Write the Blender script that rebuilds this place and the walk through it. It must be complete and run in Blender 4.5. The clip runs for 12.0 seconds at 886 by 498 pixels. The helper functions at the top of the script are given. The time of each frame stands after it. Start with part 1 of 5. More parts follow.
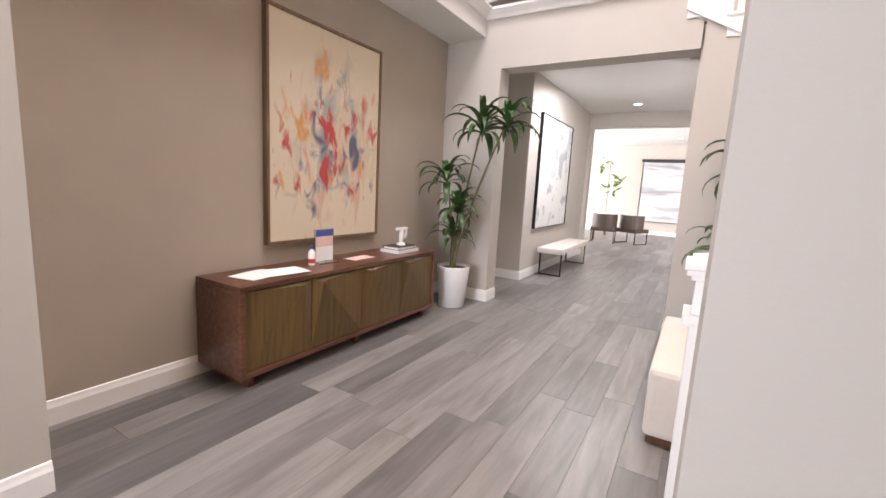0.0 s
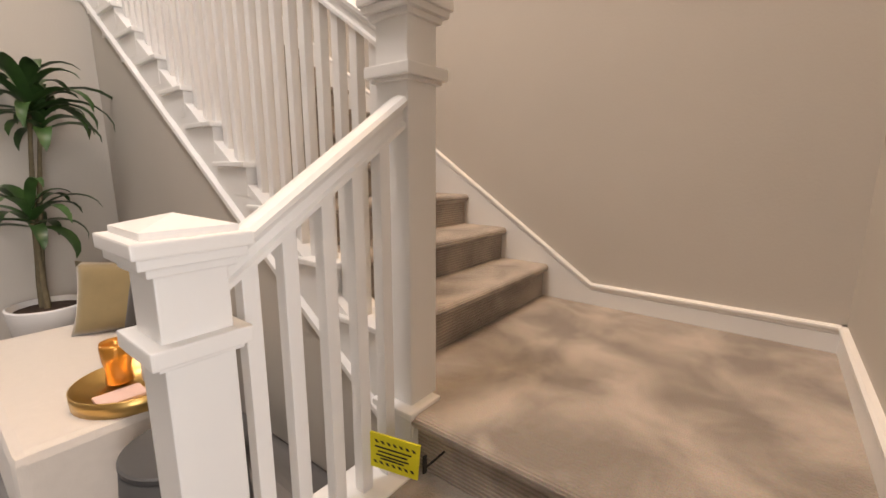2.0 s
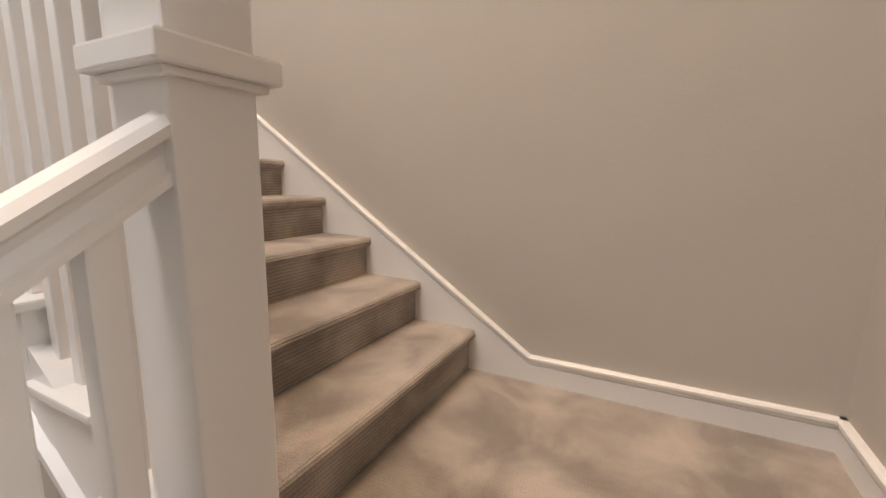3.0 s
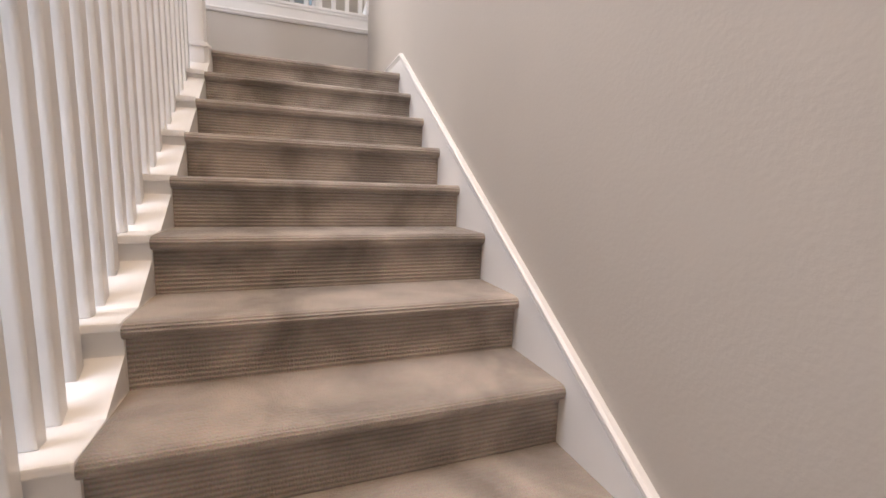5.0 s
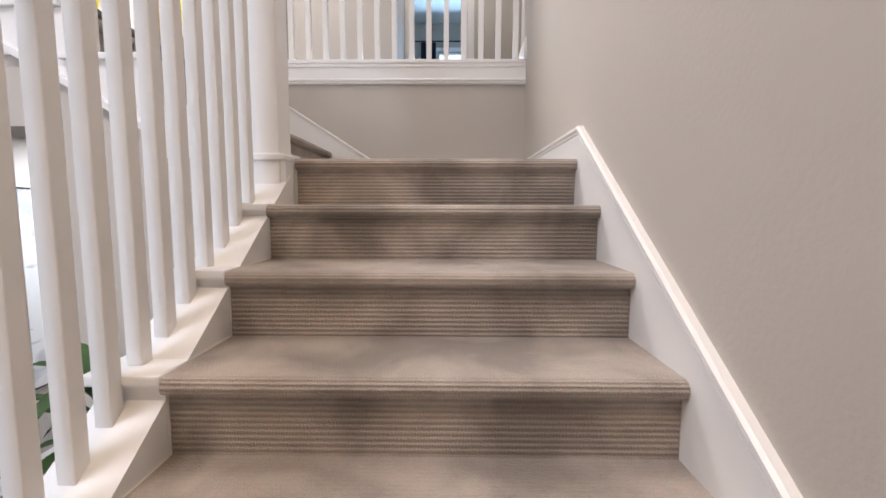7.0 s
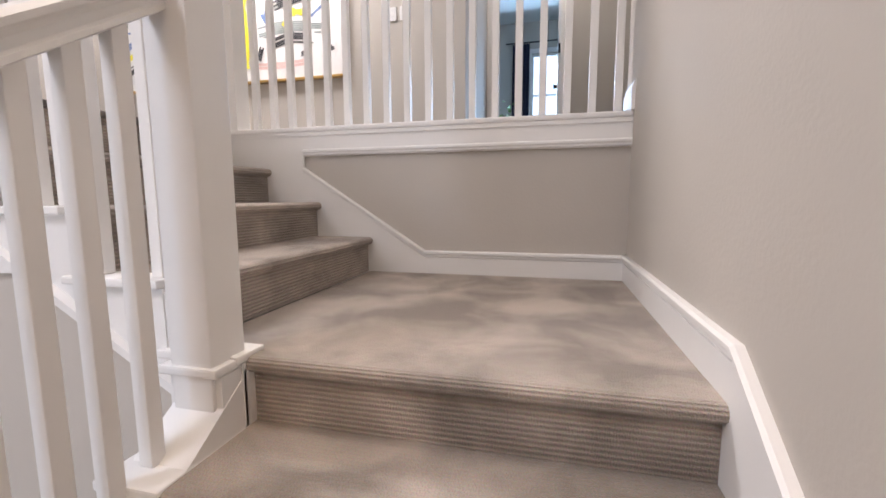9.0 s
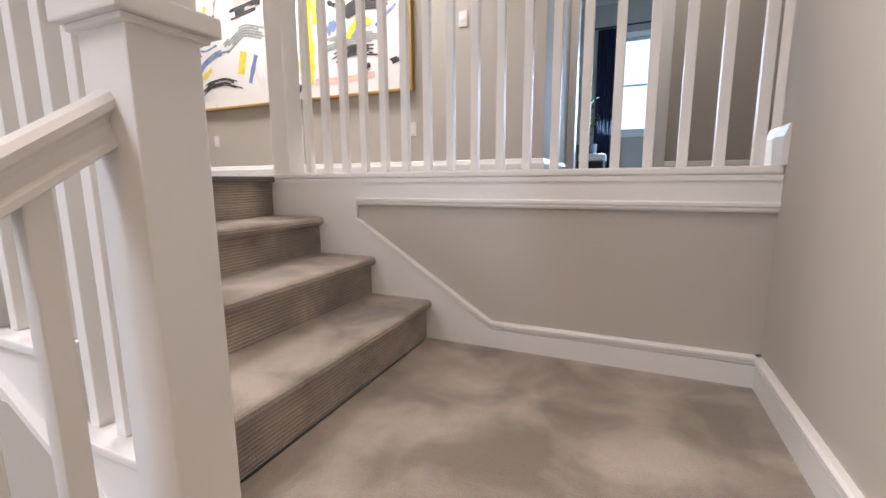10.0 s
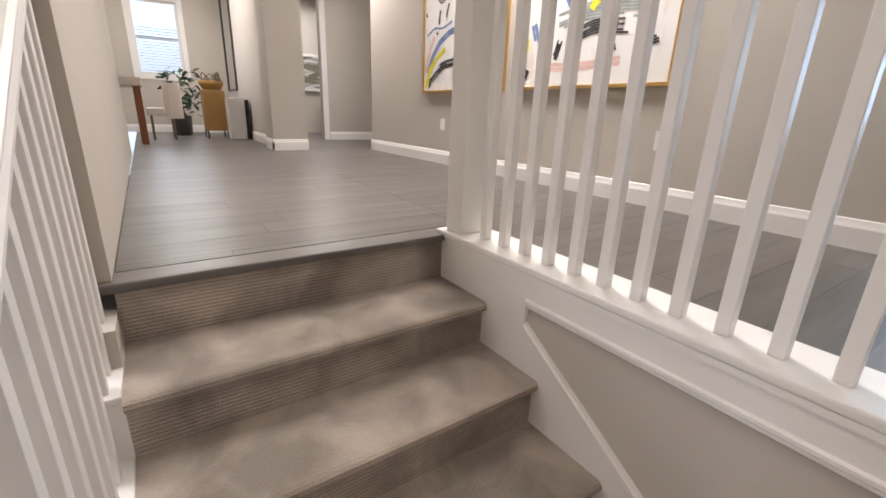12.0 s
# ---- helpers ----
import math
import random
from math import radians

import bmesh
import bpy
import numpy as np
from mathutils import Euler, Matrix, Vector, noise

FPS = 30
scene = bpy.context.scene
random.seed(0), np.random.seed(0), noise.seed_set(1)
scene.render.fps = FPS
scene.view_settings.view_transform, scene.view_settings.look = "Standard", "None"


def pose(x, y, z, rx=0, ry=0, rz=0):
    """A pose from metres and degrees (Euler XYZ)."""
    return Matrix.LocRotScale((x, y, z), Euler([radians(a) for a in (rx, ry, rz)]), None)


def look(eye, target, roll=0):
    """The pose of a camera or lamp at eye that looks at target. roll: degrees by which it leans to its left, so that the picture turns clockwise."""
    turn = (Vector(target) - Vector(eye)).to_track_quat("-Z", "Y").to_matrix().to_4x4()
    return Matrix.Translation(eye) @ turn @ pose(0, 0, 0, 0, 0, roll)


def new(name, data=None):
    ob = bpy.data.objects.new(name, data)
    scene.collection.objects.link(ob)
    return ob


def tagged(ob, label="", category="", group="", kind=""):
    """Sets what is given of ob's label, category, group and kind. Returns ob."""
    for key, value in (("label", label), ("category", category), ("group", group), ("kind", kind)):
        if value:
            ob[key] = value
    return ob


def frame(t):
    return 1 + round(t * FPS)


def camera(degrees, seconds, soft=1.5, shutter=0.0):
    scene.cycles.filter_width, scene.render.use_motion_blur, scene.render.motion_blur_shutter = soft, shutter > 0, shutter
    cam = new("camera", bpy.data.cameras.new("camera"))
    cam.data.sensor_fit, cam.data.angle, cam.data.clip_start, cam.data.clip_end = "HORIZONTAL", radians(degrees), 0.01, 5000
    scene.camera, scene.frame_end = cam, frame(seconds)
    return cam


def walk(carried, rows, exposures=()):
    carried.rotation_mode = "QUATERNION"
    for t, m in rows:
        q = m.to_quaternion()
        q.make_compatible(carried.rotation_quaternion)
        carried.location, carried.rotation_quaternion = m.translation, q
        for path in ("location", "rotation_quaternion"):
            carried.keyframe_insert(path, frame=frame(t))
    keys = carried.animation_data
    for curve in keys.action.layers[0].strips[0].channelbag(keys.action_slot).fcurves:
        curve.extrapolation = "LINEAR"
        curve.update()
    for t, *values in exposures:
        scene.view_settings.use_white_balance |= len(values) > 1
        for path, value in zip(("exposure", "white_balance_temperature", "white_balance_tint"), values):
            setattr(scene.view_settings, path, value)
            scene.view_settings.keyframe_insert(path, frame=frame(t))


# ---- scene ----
cam = camera(92.7, 12.0, soft=1.6, shutter=0.0)
PATH = [
    (0, (-0.86, -1.772, 1.335), (-1.873, -0.072, 1.039), 3.1),
    (0.3, (-1.041, -1.686, 1.244), (-1.767, 0.157, 0.967), 2.2),
    (0.5, (-1.15, -1.575, 1.239), (-1.64, 0.339, 0.926), 1.1),
    (1, (-1.282, -1.347, 1.257), (-1.014, 0.604, 0.908), 0.9),
    (1.5, (-1.248, -1.112, 1.252), (-0.214, 0.56, 0.888), 0.3),
    (2, (-1.062, -0.941, 1.246), (0.483, 0.27, 0.863), 0.2),
    (2.5, (-0.829, -0.772, 1.279), (0.933, 0.102, 0.92), 0.3),
    (3, (-0.517, -0.656, 1.357), (1.239, 0.241, 1.026), 0.7),
    (3.2, (-0.4, -0.614, 1.422), (1.322, 0.353, 1.105), 1.5),
    (5, (0.378, -0.088, 1.78), (1.067, 1.768, 1.502), 1.7),
    (5.5, (0.495, 0.231, 1.84), (0.896, 2.174, 1.59), 1.4),
    (6, (0.561, 0.544, 1.987), (0.765, 2.521, 1.766), 0.8),
    (6.5, (0.559, 0.816, 2.145), (0.639, 2.805, 1.953), 0.3),
    (7, (0.594, 1.064, 2.328), (0.566, 3.054, 2.138), 0.1),
    (7.2, (0.615, 1.148, 2.367), (0.53, 3.14, 2.21), -0.7),
    (9, (0.738, 1.825, 2.92), (0.252, 3.752, 2.68), -0.3),
    (9.5, (0.718, 1.996, 3.064), (0.085, 3.876, 2.811), -0.1),
    (10, (0.636, 2.212, 3.271), (-0.16, 4.019, 2.952), -0.4),
    (10.5, (0.555, 2.388, 3.424), (-0.401, 4.11, 3.074), 0.1),
    (11, (0.512, 2.603, 3.578), (-0.623, 4.196, 3.157), 0.0),
    (11.5, (0.419, 2.732, 3.717), (-0.91, 4.151, 3.249), 0.8),
    (12, (0.366, 2.927, 3.819), (-1.2, 4.009, 3.204), 2.1),
]
walk(cam, [(t, look(eye, target, roll)) for t, eye, target, roll in PATH],
     [(0.0, 0.03, 6700, 18), (0.5, -0.1, 7000, 18), (1.5, -0.45, 7250, 18), (2.0, -0.45, 7500, 16), (3.0, -0.45, 7000, 14), (5.0, -0.4, 6180, 15), (7.0, -0.55, 6050, 14), (9.0, -0.70, 6150, 16), (10.5, -0.85, 6350, 15), (12.0, -1.05, 6450, 14)])

# ---- plan, in metres ----
RISE = 0.18
GO = 0.27
LAND = 3 * RISE
PLAT = LAND + 11 * RISE
UP = 0.19
TOP = 3.30
EAST = 1.10
SOUTH = -1.215
NORTH = 3.99
WEST = -3.60
FOYER_N = 2.70
ROOF = 6.05
XN = [-0.20, -0.505, -0.815, -1.127]

# ---- light ----
world = bpy.data.worlds.new("world")
scene.world = world
world.use_nodes = True
wn = world.node_tree
sky = wn.nodes.new("ShaderNodeTexSky")
sky.sky_type, sky.sun_disc = "NISHITA", False
sky.sun_elevation, sky.sun_rotation = radians(40), radians(200)
wn.links.new(sky.outputs[0], wn.nodes["Background"].inputs[0])
wn.nodes["Background"].inputs[1].default_value = 0.12


def area(name, eye, target, sx, sy, power, color, spread=180):
    d = bpy.data.lights.new(name, "AREA")
    d.shape, d.size, d.size_y, d.energy, d.color = "RECTANGLE", sx, sy, power, color
    d.spread = radians(spread)
    ob = new(name, d)
    ob.matrix_world = look(eye, target)
    return ob


WARM = (1.0, 0.86, 0.71)
COOL = (0.86, 0.92, 1.0)
area("entry_daylight", (-2.5, -4.6, 1.7), (-2.5, 2.7, 1.3), 1.9, 2.4, 88, COOL, 90)
# added fill from high in the south; the walls have no window there
area("foyer_high_fill", (-1.6, -3.9, 4.6), (-1.6, 1, 1.2), 3.0, 1.6, 38, (1.0, 0.97, 0.95))
# added overhead fill for the floor and accent wall, no fixture known
area("foyer_overhead_fill", (-1.9, 0.6, 5.98), (-2.2, 0.6, 0), 1.4, 1.4, 165, (0.97, 0.97, 1.0), 150)
area("hall_lamp", (-2.05, 5.2, 2.98), (-2.05, 5.6, 0), 1.2, 2.0, 165, (0.92, 0.96, 1.0))
area("great_room_windows", (-6.9, 11.5, 1.6), (0, 11.5, 1.2), 5.0, 2.6, 650, (0.97, 0.98, 1.0))
area("great_room_south_windows", (1.3, 8.1, 1.6), (1.3, 12, 1.4), 2.8, 2.4, 350, (1, 0.99, 0.97))
area("stair_lamp_low", (0.35, -0.3, 5.98), (0.35, -0.3, 0), 0.8, 0.8, 51, (1.0, 0.70, 0.43), 110)
area("stair_lamp_high", (0.45, 2.7, 5.98), (0.45, 2.7, 0), 0.8, 0.8, 20, WARM, 110)
area("upper_hall_lamp", (-1.9, 4.8, 5.98), (-1.9, 4.8, 3), 1.6, 0.8, 215, (1.0, 0.94, 0.88))
# added fill that brightens the recess by the bath door, no known lamp
area("loft_passage_fill", (-5.3, 4.9, 5.98), (-5.3, 4.9, 3), 0.6, 0.6, 120, (1.0, 0.94, 0.88))
# unseen fill added to lift the dark alcove outside the bedroom door
area("alcove_fill", (0.75, 6.0, 5.98), (0.75, 6.0, 3), 0.6, 0.6, 30, (1.0, 0.90, 0.78))
area("loft_window_light", (-8.9, 3.3, 4.7), (-5, 3.6, 4.2), 1.2, 1.3, 25, COOL)
area("loft_lamp", (-7.2, 3.4, 5.98), (-7.2, 3.4, 3), 1.0, 1.0, 130, (1, 0.93, 0.85))
area("bedroom_window_light", (0.8, 9.8, 4.5), (0.6, 6, 3.8), 1.5, 1.4, 270, (0.46, 0.72, 1.0))
area("bath_lamp", (-8.1, 5.6, 5.8), (-8.1, 5.6, 3), 0.8, 0.8, 80, (1, 0.97, 0.93))


# ---- materials ----
def material(name, color, rough=0.5, metal=0.0, vary=0.0, scale=8.0, bump=0.0, bscale=120.0, spec=0.5, rnd=0.0, sheen=0.0, glow=0.0, trans=0.0):
    m = bpy.data.materials.new(name)
    m.use_nodes = True
    nt = m.node_tree
    p = nt.nodes["Principled BSDF"]
    p.inputs["Base Color"].default_value = (*color, 1)
    p.inputs["Roughness"].default_value = rough
    p.inputs["Metallic"].default_value = metal
    p.inputs["Specular IOR Level"].default_value = spec
    p.inputs["Transmission Weight"].default_value = trans
    if sheen:
        p.inputs["Sheen Weight"].default_value = sheen
    if glow:
        p.inputs["Emission Color"].default_value = (*color, 1)
        p.inputs["Emission Strength"].default_value = glow
    tc = nt.nodes.new("ShaderNodeTexCoord")
    geo = nt.nodes.new("ShaderNodeNewGeometry")
    if vary or rnd:
        n = nt.nodes.new("ShaderNodeTexNoise")
        n.inputs["Scale"].default_value, n.inputs["Detail"].default_value = scale, 6
        nt.links.new(geo.outputs["Position"], n.inputs["Vector"])
        h = nt.nodes.new("ShaderNodeHueSaturation")
        h.inputs["Color"].default_value = (*color, 1)
        r = nt.nodes.new("ShaderNodeMapRange")
        r.inputs["To Min"].default_value, r.inputs["To Max"].default_value = 1 - vary * 2, 1 + vary * 2
        nt.links.new(n.outputs["Fac"], r.inputs["Value"])
        last = r.outputs[0]
        if rnd:
            oi = nt.nodes.new("ShaderNodeObjectInfo")
            r2 = nt.nodes.new("ShaderNodeMapRange")
            r2.inputs["To Min"].default_value, r2.inputs["To Max"].default_value = 1 - rnd, 1 + rnd
            nt.links.new(oi.outputs["Random"], r2.inputs["Value"])
            mu = nt.nodes.new("ShaderNodeMath")
            mu.operation = "MULTIPLY"
            nt.links.new(last, mu.inputs[0])
            nt.links.new(r2.outputs[0], mu.inputs[1])
            last = mu.outputs[0]
        nt.links.new(last, h.inputs["Value"])
        nt.links.new(h.outputs[0], p.inputs["Base Color"])
    if bump:
        b = nt.nodes.new("ShaderNodeBump")
        b.inputs["Strength"].default_value, b.inputs["Distance"].default_value = bump, 0.01
        n2 = nt.nodes.new("ShaderNodeTexNoise")
        n2.inputs["Scale"].default_value, n2.inputs["Detail"].default_value = bscale, 5
        nt.links.new(geo.outputs["Position"], n2.inputs["Vector"])
        nt.links.new(n2.outputs["Fac"], b.inputs["Height"])
        nt.links.new(b.outputs[0], p.inputs["Normal"])
    return m


def carpet_material(name, axis):
    """Low cut-and-loop carpet with fine ribs that follow the nosing, and soft tracked patches."""
    m = material(name, (0.36, 0.315, 0.27), rough=0.95, spec=0.1, sheen=0.25)
    nt = m.node_tree
    p = nt.nodes["Principled BSDF"]
    geo = nt.nodes.new("ShaderNodeNewGeometry")
    n1 = nt.nodes.new("ShaderNodeTexNoise")
    n1.inputs["Scale"].default_value, n1.inputs["Detail"].default_value, n1.inputs["Distortion"].default_value = 3.6, 5.0, 0.45
    n2 = nt.nodes.new("ShaderNodeTexNoise")
    n2.inputs["Scale"].default_value, n2.inputs["Detail"].default_value = 260, 3
    ramp = nt.nodes.new("ShaderNodeValToRGB")
    ramp.color_ramp.elements[0].position, ramp.color_ramp.elements[0].color = 0.38, (0.275, 0.236, 0.203, 1)
    ramp.color_ramp.elements[1].position, ramp.color_ramp.elements[1].color = 0.66, (0.55, 0.476, 0.408, 1)
    mix = nt.nodes.new("ShaderNodeMix")
    mix.data_type, mix.blend_type = "RGBA", "OVERLAY"
    mix.inputs["Factor"].default_value = 0.35
    sep = nt.nodes.new("ShaderNodeSeparateXYZ")
    add = nt.nodes.new("ShaderNodeMath")
    add.operation = "ADD"
    mul = nt.nodes.new("ShaderNodeMath")
    mul.operation = "MULTIPLY"
    mul.inputs[1].default_value = 2 * math.pi / 0.013
    sin = nt.nodes.new("ShaderNodeMath")
    sin.operation = "SINE"
    nt.links.new(geo.outputs["Position"], n1.inputs["Vector"])
    nt.links.new(geo.outputs["Position"], n2.inputs["Vector"])
    nt.links.new(geo.outputs["Position"], sep.inputs[0])
    nt.links.new(n1.outputs["Fac"], ramp.inputs[0])
    nt.links.new(ramp.outputs[0], mix.inputs["A"])
    nt.links.new(n2.outputs["Color"], mix.inputs["B"])
    nt.links.new(mix.outputs["Result"], p.inputs["Base Color"])
    nt.links.new(sep.outputs[axis], add.inputs[0])
    nt.links.new(sep.outputs[2], add.inputs[1])
    nt.links.new(add.outputs[0], mul.inputs[0])
    nt.links.new(mul.outputs[0], sin.inputs[0])
    ad2 = nt.nodes.new("ShaderNodeMath")
    ad2.operation = "MULTIPLY_ADD"
    ad2.inputs[1].default_value = 0.25
    nsep = nt.nodes.new("ShaderNodeSeparateXYZ")
    nt.links.new(geo.outputs["Normal"], nsep.inputs[0])
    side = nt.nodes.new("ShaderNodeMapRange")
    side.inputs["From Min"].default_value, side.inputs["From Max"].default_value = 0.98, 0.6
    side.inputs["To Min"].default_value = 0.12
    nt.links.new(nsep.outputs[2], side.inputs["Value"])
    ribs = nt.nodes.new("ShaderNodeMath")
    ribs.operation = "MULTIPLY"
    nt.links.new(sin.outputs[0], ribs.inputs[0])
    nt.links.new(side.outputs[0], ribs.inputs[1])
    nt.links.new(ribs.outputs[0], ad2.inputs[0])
    nt.links.new(n2.outputs["Fac"], ad2.inputs[2])
    # shade between the ribs, multiplied into the colour on risers and nosings
    groove_shade = nt.nodes.new("ShaderNodeMapRange")
    groove_shade.inputs["From Min"].default_value, groove_shade.inputs["To Min"].default_value, groove_shade.inputs["To Max"].default_value = -1.0, 0.76, 1.05
    groove_shade.clamp = False
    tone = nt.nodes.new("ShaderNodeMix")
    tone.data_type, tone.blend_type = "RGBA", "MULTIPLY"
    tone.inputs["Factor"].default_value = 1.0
    nt.links.new(ribs.outputs[0], groove_shade.inputs["Value"])
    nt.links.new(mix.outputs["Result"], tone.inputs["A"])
    nt.links.new(groove_shade.outputs[0], tone.inputs["B"])
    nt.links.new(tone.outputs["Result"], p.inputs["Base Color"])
    b = nt.nodes.new("ShaderNodeBump")
    b.inputs["Strength"].default_value, b.inputs["Distance"].default_value = 0.9, 0.005
    nt.links.new(ad2.outputs[0], b.inputs["Height"])
    nt.links.new(b.outputs[0], p.inputs["Normal"])
    return m


def wood_material(name, dark, light, along, rough=0.35, rnd=0.12, stretch=14.0, scale=2.2, bump=0.15):
    """Wood whose grain runs along the named axis (0 x, 1 y, 2 z)."""
    m = material(name, light, rough=rough)
    nt = m.node_tree
    p = nt.nodes["Principled BSDF"]
    geo = nt.nodes.new("ShaderNodeNewGeometry")
    oi = nt.nodes.new("ShaderNodeObjectInfo")
    mp = nt.nodes.new("ShaderNodeMapping")
    s = [stretch] * 3
    s[along] = 1.0
    mp.inputs["Scale"].default_value = s
    ofs = nt.nodes.new("ShaderNodeVectorMath")
    ofs.operation = "MULTIPLY_ADD"
    ofs.inputs[1].default_value = (37, 53, 11)
    comb = nt.nodes.new("ShaderNodeCombineXYZ")
    for i in range(3):
        nt.links.new(oi.outputs["Random"], comb.inputs[i])
    nt.links.new(comb.outputs[0], ofs.inputs[0])
    nt.links.new(geo.outputs["Position"], mp.inputs["Vector"])
    nt.links.new(mp.outputs[0], ofs.inputs[2])
    n = nt.nodes.new("ShaderNodeTexNoise")
    n.inputs["Scale"].default_value, n.inputs["Detail"].default_value, n.inputs["Distortion"].default_value = scale, 8, 0.6
    nt.links.new(ofs.outputs[0], n.inputs["Vector"])
    ramp = nt.nodes.new("ShaderNodeValToRGB")
    ramp.color_ramp.elements[0].position, ramp.color_ramp.elements[0].color = 0.33, (*dark, 1)
    ramp.color_ramp.elements[1].position, ramp.color_ramp.elements[1].color = 0.68, (*light, 1)
    nt.links.new(n.outputs["Fac"], ramp.inputs[0])
    h = nt.nodes.new("ShaderNodeHueSaturation")
    r2 = nt.nodes.new("ShaderNodeMapRange")
    r2.inputs["To Min"].default_value, r2.inputs["To Max"].default_value = 1 - rnd, 1 + rnd
    nt.links.new(oi.outputs["Random"], r2.inputs["Value"])
    nt.links.new(r2.outputs[0], h.inputs["Value"])
    nt.links.new(ramp.outputs[0], h.inputs["Color"])
    nt.links.new(h.outputs[0], p.inputs["Base Color"])
    b = nt.nodes.new("ShaderNodeBump")
    b.inputs["Strength"].default_value, b.inputs["Distance"].default_value = bump, 0.003
    nt.links.new(n.outputs["Fac"], b.inputs["Height"])
    nt.links.new(b.outputs[0], p.inputs["Normal"])
    return m


def abstract_material(name, ground, colors, soft=0.05, scale=2.5, amount=0.55, seed=0.0, streak=((1, 1, 1),), centre=None, spread=1.0):
    """Loose painted strokes: one noise mask for each colour, over a ground."""
    m = material(name, ground, rough=0.6)
    nt = m.node_tree
    p = nt.nodes["Principled BSDF"]
    tc = nt.nodes.new("ShaderNodeTexCoord")
    last = None
    for i, c in enumerate(colors):
        mp = nt.nodes.new("ShaderNodeMapping")
        mp.inputs["Location"].default_value = (seed + 3.1 * i, 7.3 * i, 1.7 * i)
        mp.inputs["Scale"].default_value = streak[i % len(streak)]
        mp.inputs["Rotation"].default_value = (0.15 * i, 0.12 * i, 0)
        nt.links.new(tc.outputs["Object"], mp.inputs["Vector"])
        n = nt.nodes.new("ShaderNodeTexNoise")
        n.inputs["Scale"].default_value, n.inputs["Detail"].default_value, n.inputs["Distortion"].default_value = scale * (1 + 0.2 * i), 3, 0.8
        nt.links.new(mp.outputs[0], n.inputs["Vector"])
        r = nt.nodes.new("ShaderNodeMapRange")
        r.inputs["From Min"].default_value, r.inputs["From Max"].default_value = amount, amount + soft
        value = n.outputs["Fac"]
        if centre:
            away = nt.nodes.new("ShaderNodeVectorMath")
            away.operation = "DISTANCE"
            away.inputs[1].default_value = (centre[0], centre[1] + 0.12 * math.sin(i * 2.1), centre[2] + 0.12 * math.cos(i * 1.7))
            nt.links.new(tc.outputs["Object"], away.inputs[0])
            fade = nt.nodes.new("ShaderNodeMapRange")
            fade.inputs["From Max"].default_value, fade.inputs["To Min"].default_value, fade.inputs["To Max"].default_value = spread, 0.12, -0.14
            nt.links.new(away.outputs["Value"], fade.inputs["Value"])
            total = nt.nodes.new("ShaderNodeMath")
            total.operation = "ADD"
            nt.links.new(value, total.inputs[0])
            nt.links.new(fade.outputs[0], total.inputs[1])
            value = total.outputs[0]
        nt.links.new(value, r.inputs["Value"])
        mix = nt.nodes.new("ShaderNodeMix")
        mix.data_type = "RGBA"
        nt.links.new(r.outputs[0], mix.inputs["Factor"])
        mix.inputs["A"].default_value = (*ground, 1)
        mix.inputs["B"].default_value = (*c, 1)
        if last:
            nt.links.new(last, mix.inputs["A"])
        last = mix.outputs["Result"]
    nt.links.new(last, p.inputs["Base Color"])
    return m


M = {}
M["paint"] = material("greige_wall_paint", (0.50, 0.462, 0.415), rough=0.75, vary=0.02, scale=3, bump=0.08, bscale=80, spec=0.3)
M["taupe"] = material("taupe_wall_paint", (0.42, 0.365, 0.305), rough=0.8, vary=0.03, scale=3, bump=0.1, bscale=90, spec=0.3)
M["ceiling"] = material("ceiling_paint", (0.74, 0.73, 0.71), rough=0.9, bump=0.05, spec=0.2)
M["white"] = material("white_trim_paint", (0.80, 0.785, 0.765), rough=0.38, vary=0.012, scale=5, bump=0.03, bscale=40)
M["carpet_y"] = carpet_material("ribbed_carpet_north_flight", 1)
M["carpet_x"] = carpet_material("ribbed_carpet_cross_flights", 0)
M["plank"] = wood_material("grey_brown_floor_planks", (0.135, 0.125, 0.120), (0.215, 0.201, 0.194), 1, rough=0.36, rnd=0.34, stretch=9.0, scale=1.6, bump=0.08)
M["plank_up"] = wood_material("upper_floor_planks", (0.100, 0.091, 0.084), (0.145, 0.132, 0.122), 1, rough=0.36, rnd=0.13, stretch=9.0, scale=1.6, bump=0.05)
M["walnut"] = wood_material("walnut", (0.065, 0.025, 0.014), (0.165, 0.068, 0.037), 1, rough=0.3, rnd=0.05)
M["bronze"] = wood_material("bronze_door_panels", (0.070, 0.041, 0.012), (0.120, 0.073, 0.022), 2, rough=0.4, rnd=0.3)
M["black"] = material("black_metal", (0.02, 0.02, 0.02), rough=0.4, metal=0.6)
M["frame_wood"] = wood_material("frame_wood", (0.10, 0.06, 0.035), (0.22, 0.14, 0.08), 2, rough=0.45)
M["gold"] = material("brushed_gold", (0.62, 0.40, 0.14), rough=0.32, metal=0.9, vary=0.05)
M["ceramic"] = material("white_ceramic", (0.78, 0.77, 0.76), rough=0.25)
M["soil"] = material("potting_bark", (0.05, 0.03, 0.02), rough=0.95, vary=0.3, scale=60, bump=1.0, bscale=60)
M["leaf"] = material("palm_leaf", (0.035, 0.085, 0.022), rough=0.42, vary=0.25, scale=14, rnd=0.25)
M["stem"] = material("palm_cane", (0.15, 0.12, 0.07), rough=0.8, vary=0.2, scale=40)
M["linen"] = material("oatmeal_upholstery", (0.66, 0.60, 0.54), rough=0.9, vary=0.03, scale=30, bump=0.4, bscale=400, sheen=0.3)
M["olive"] = material("tan_velvet", (0.23, 0.17, 0.08), rough=0.85, vary=0.1, scale=10, sheen=0.4)
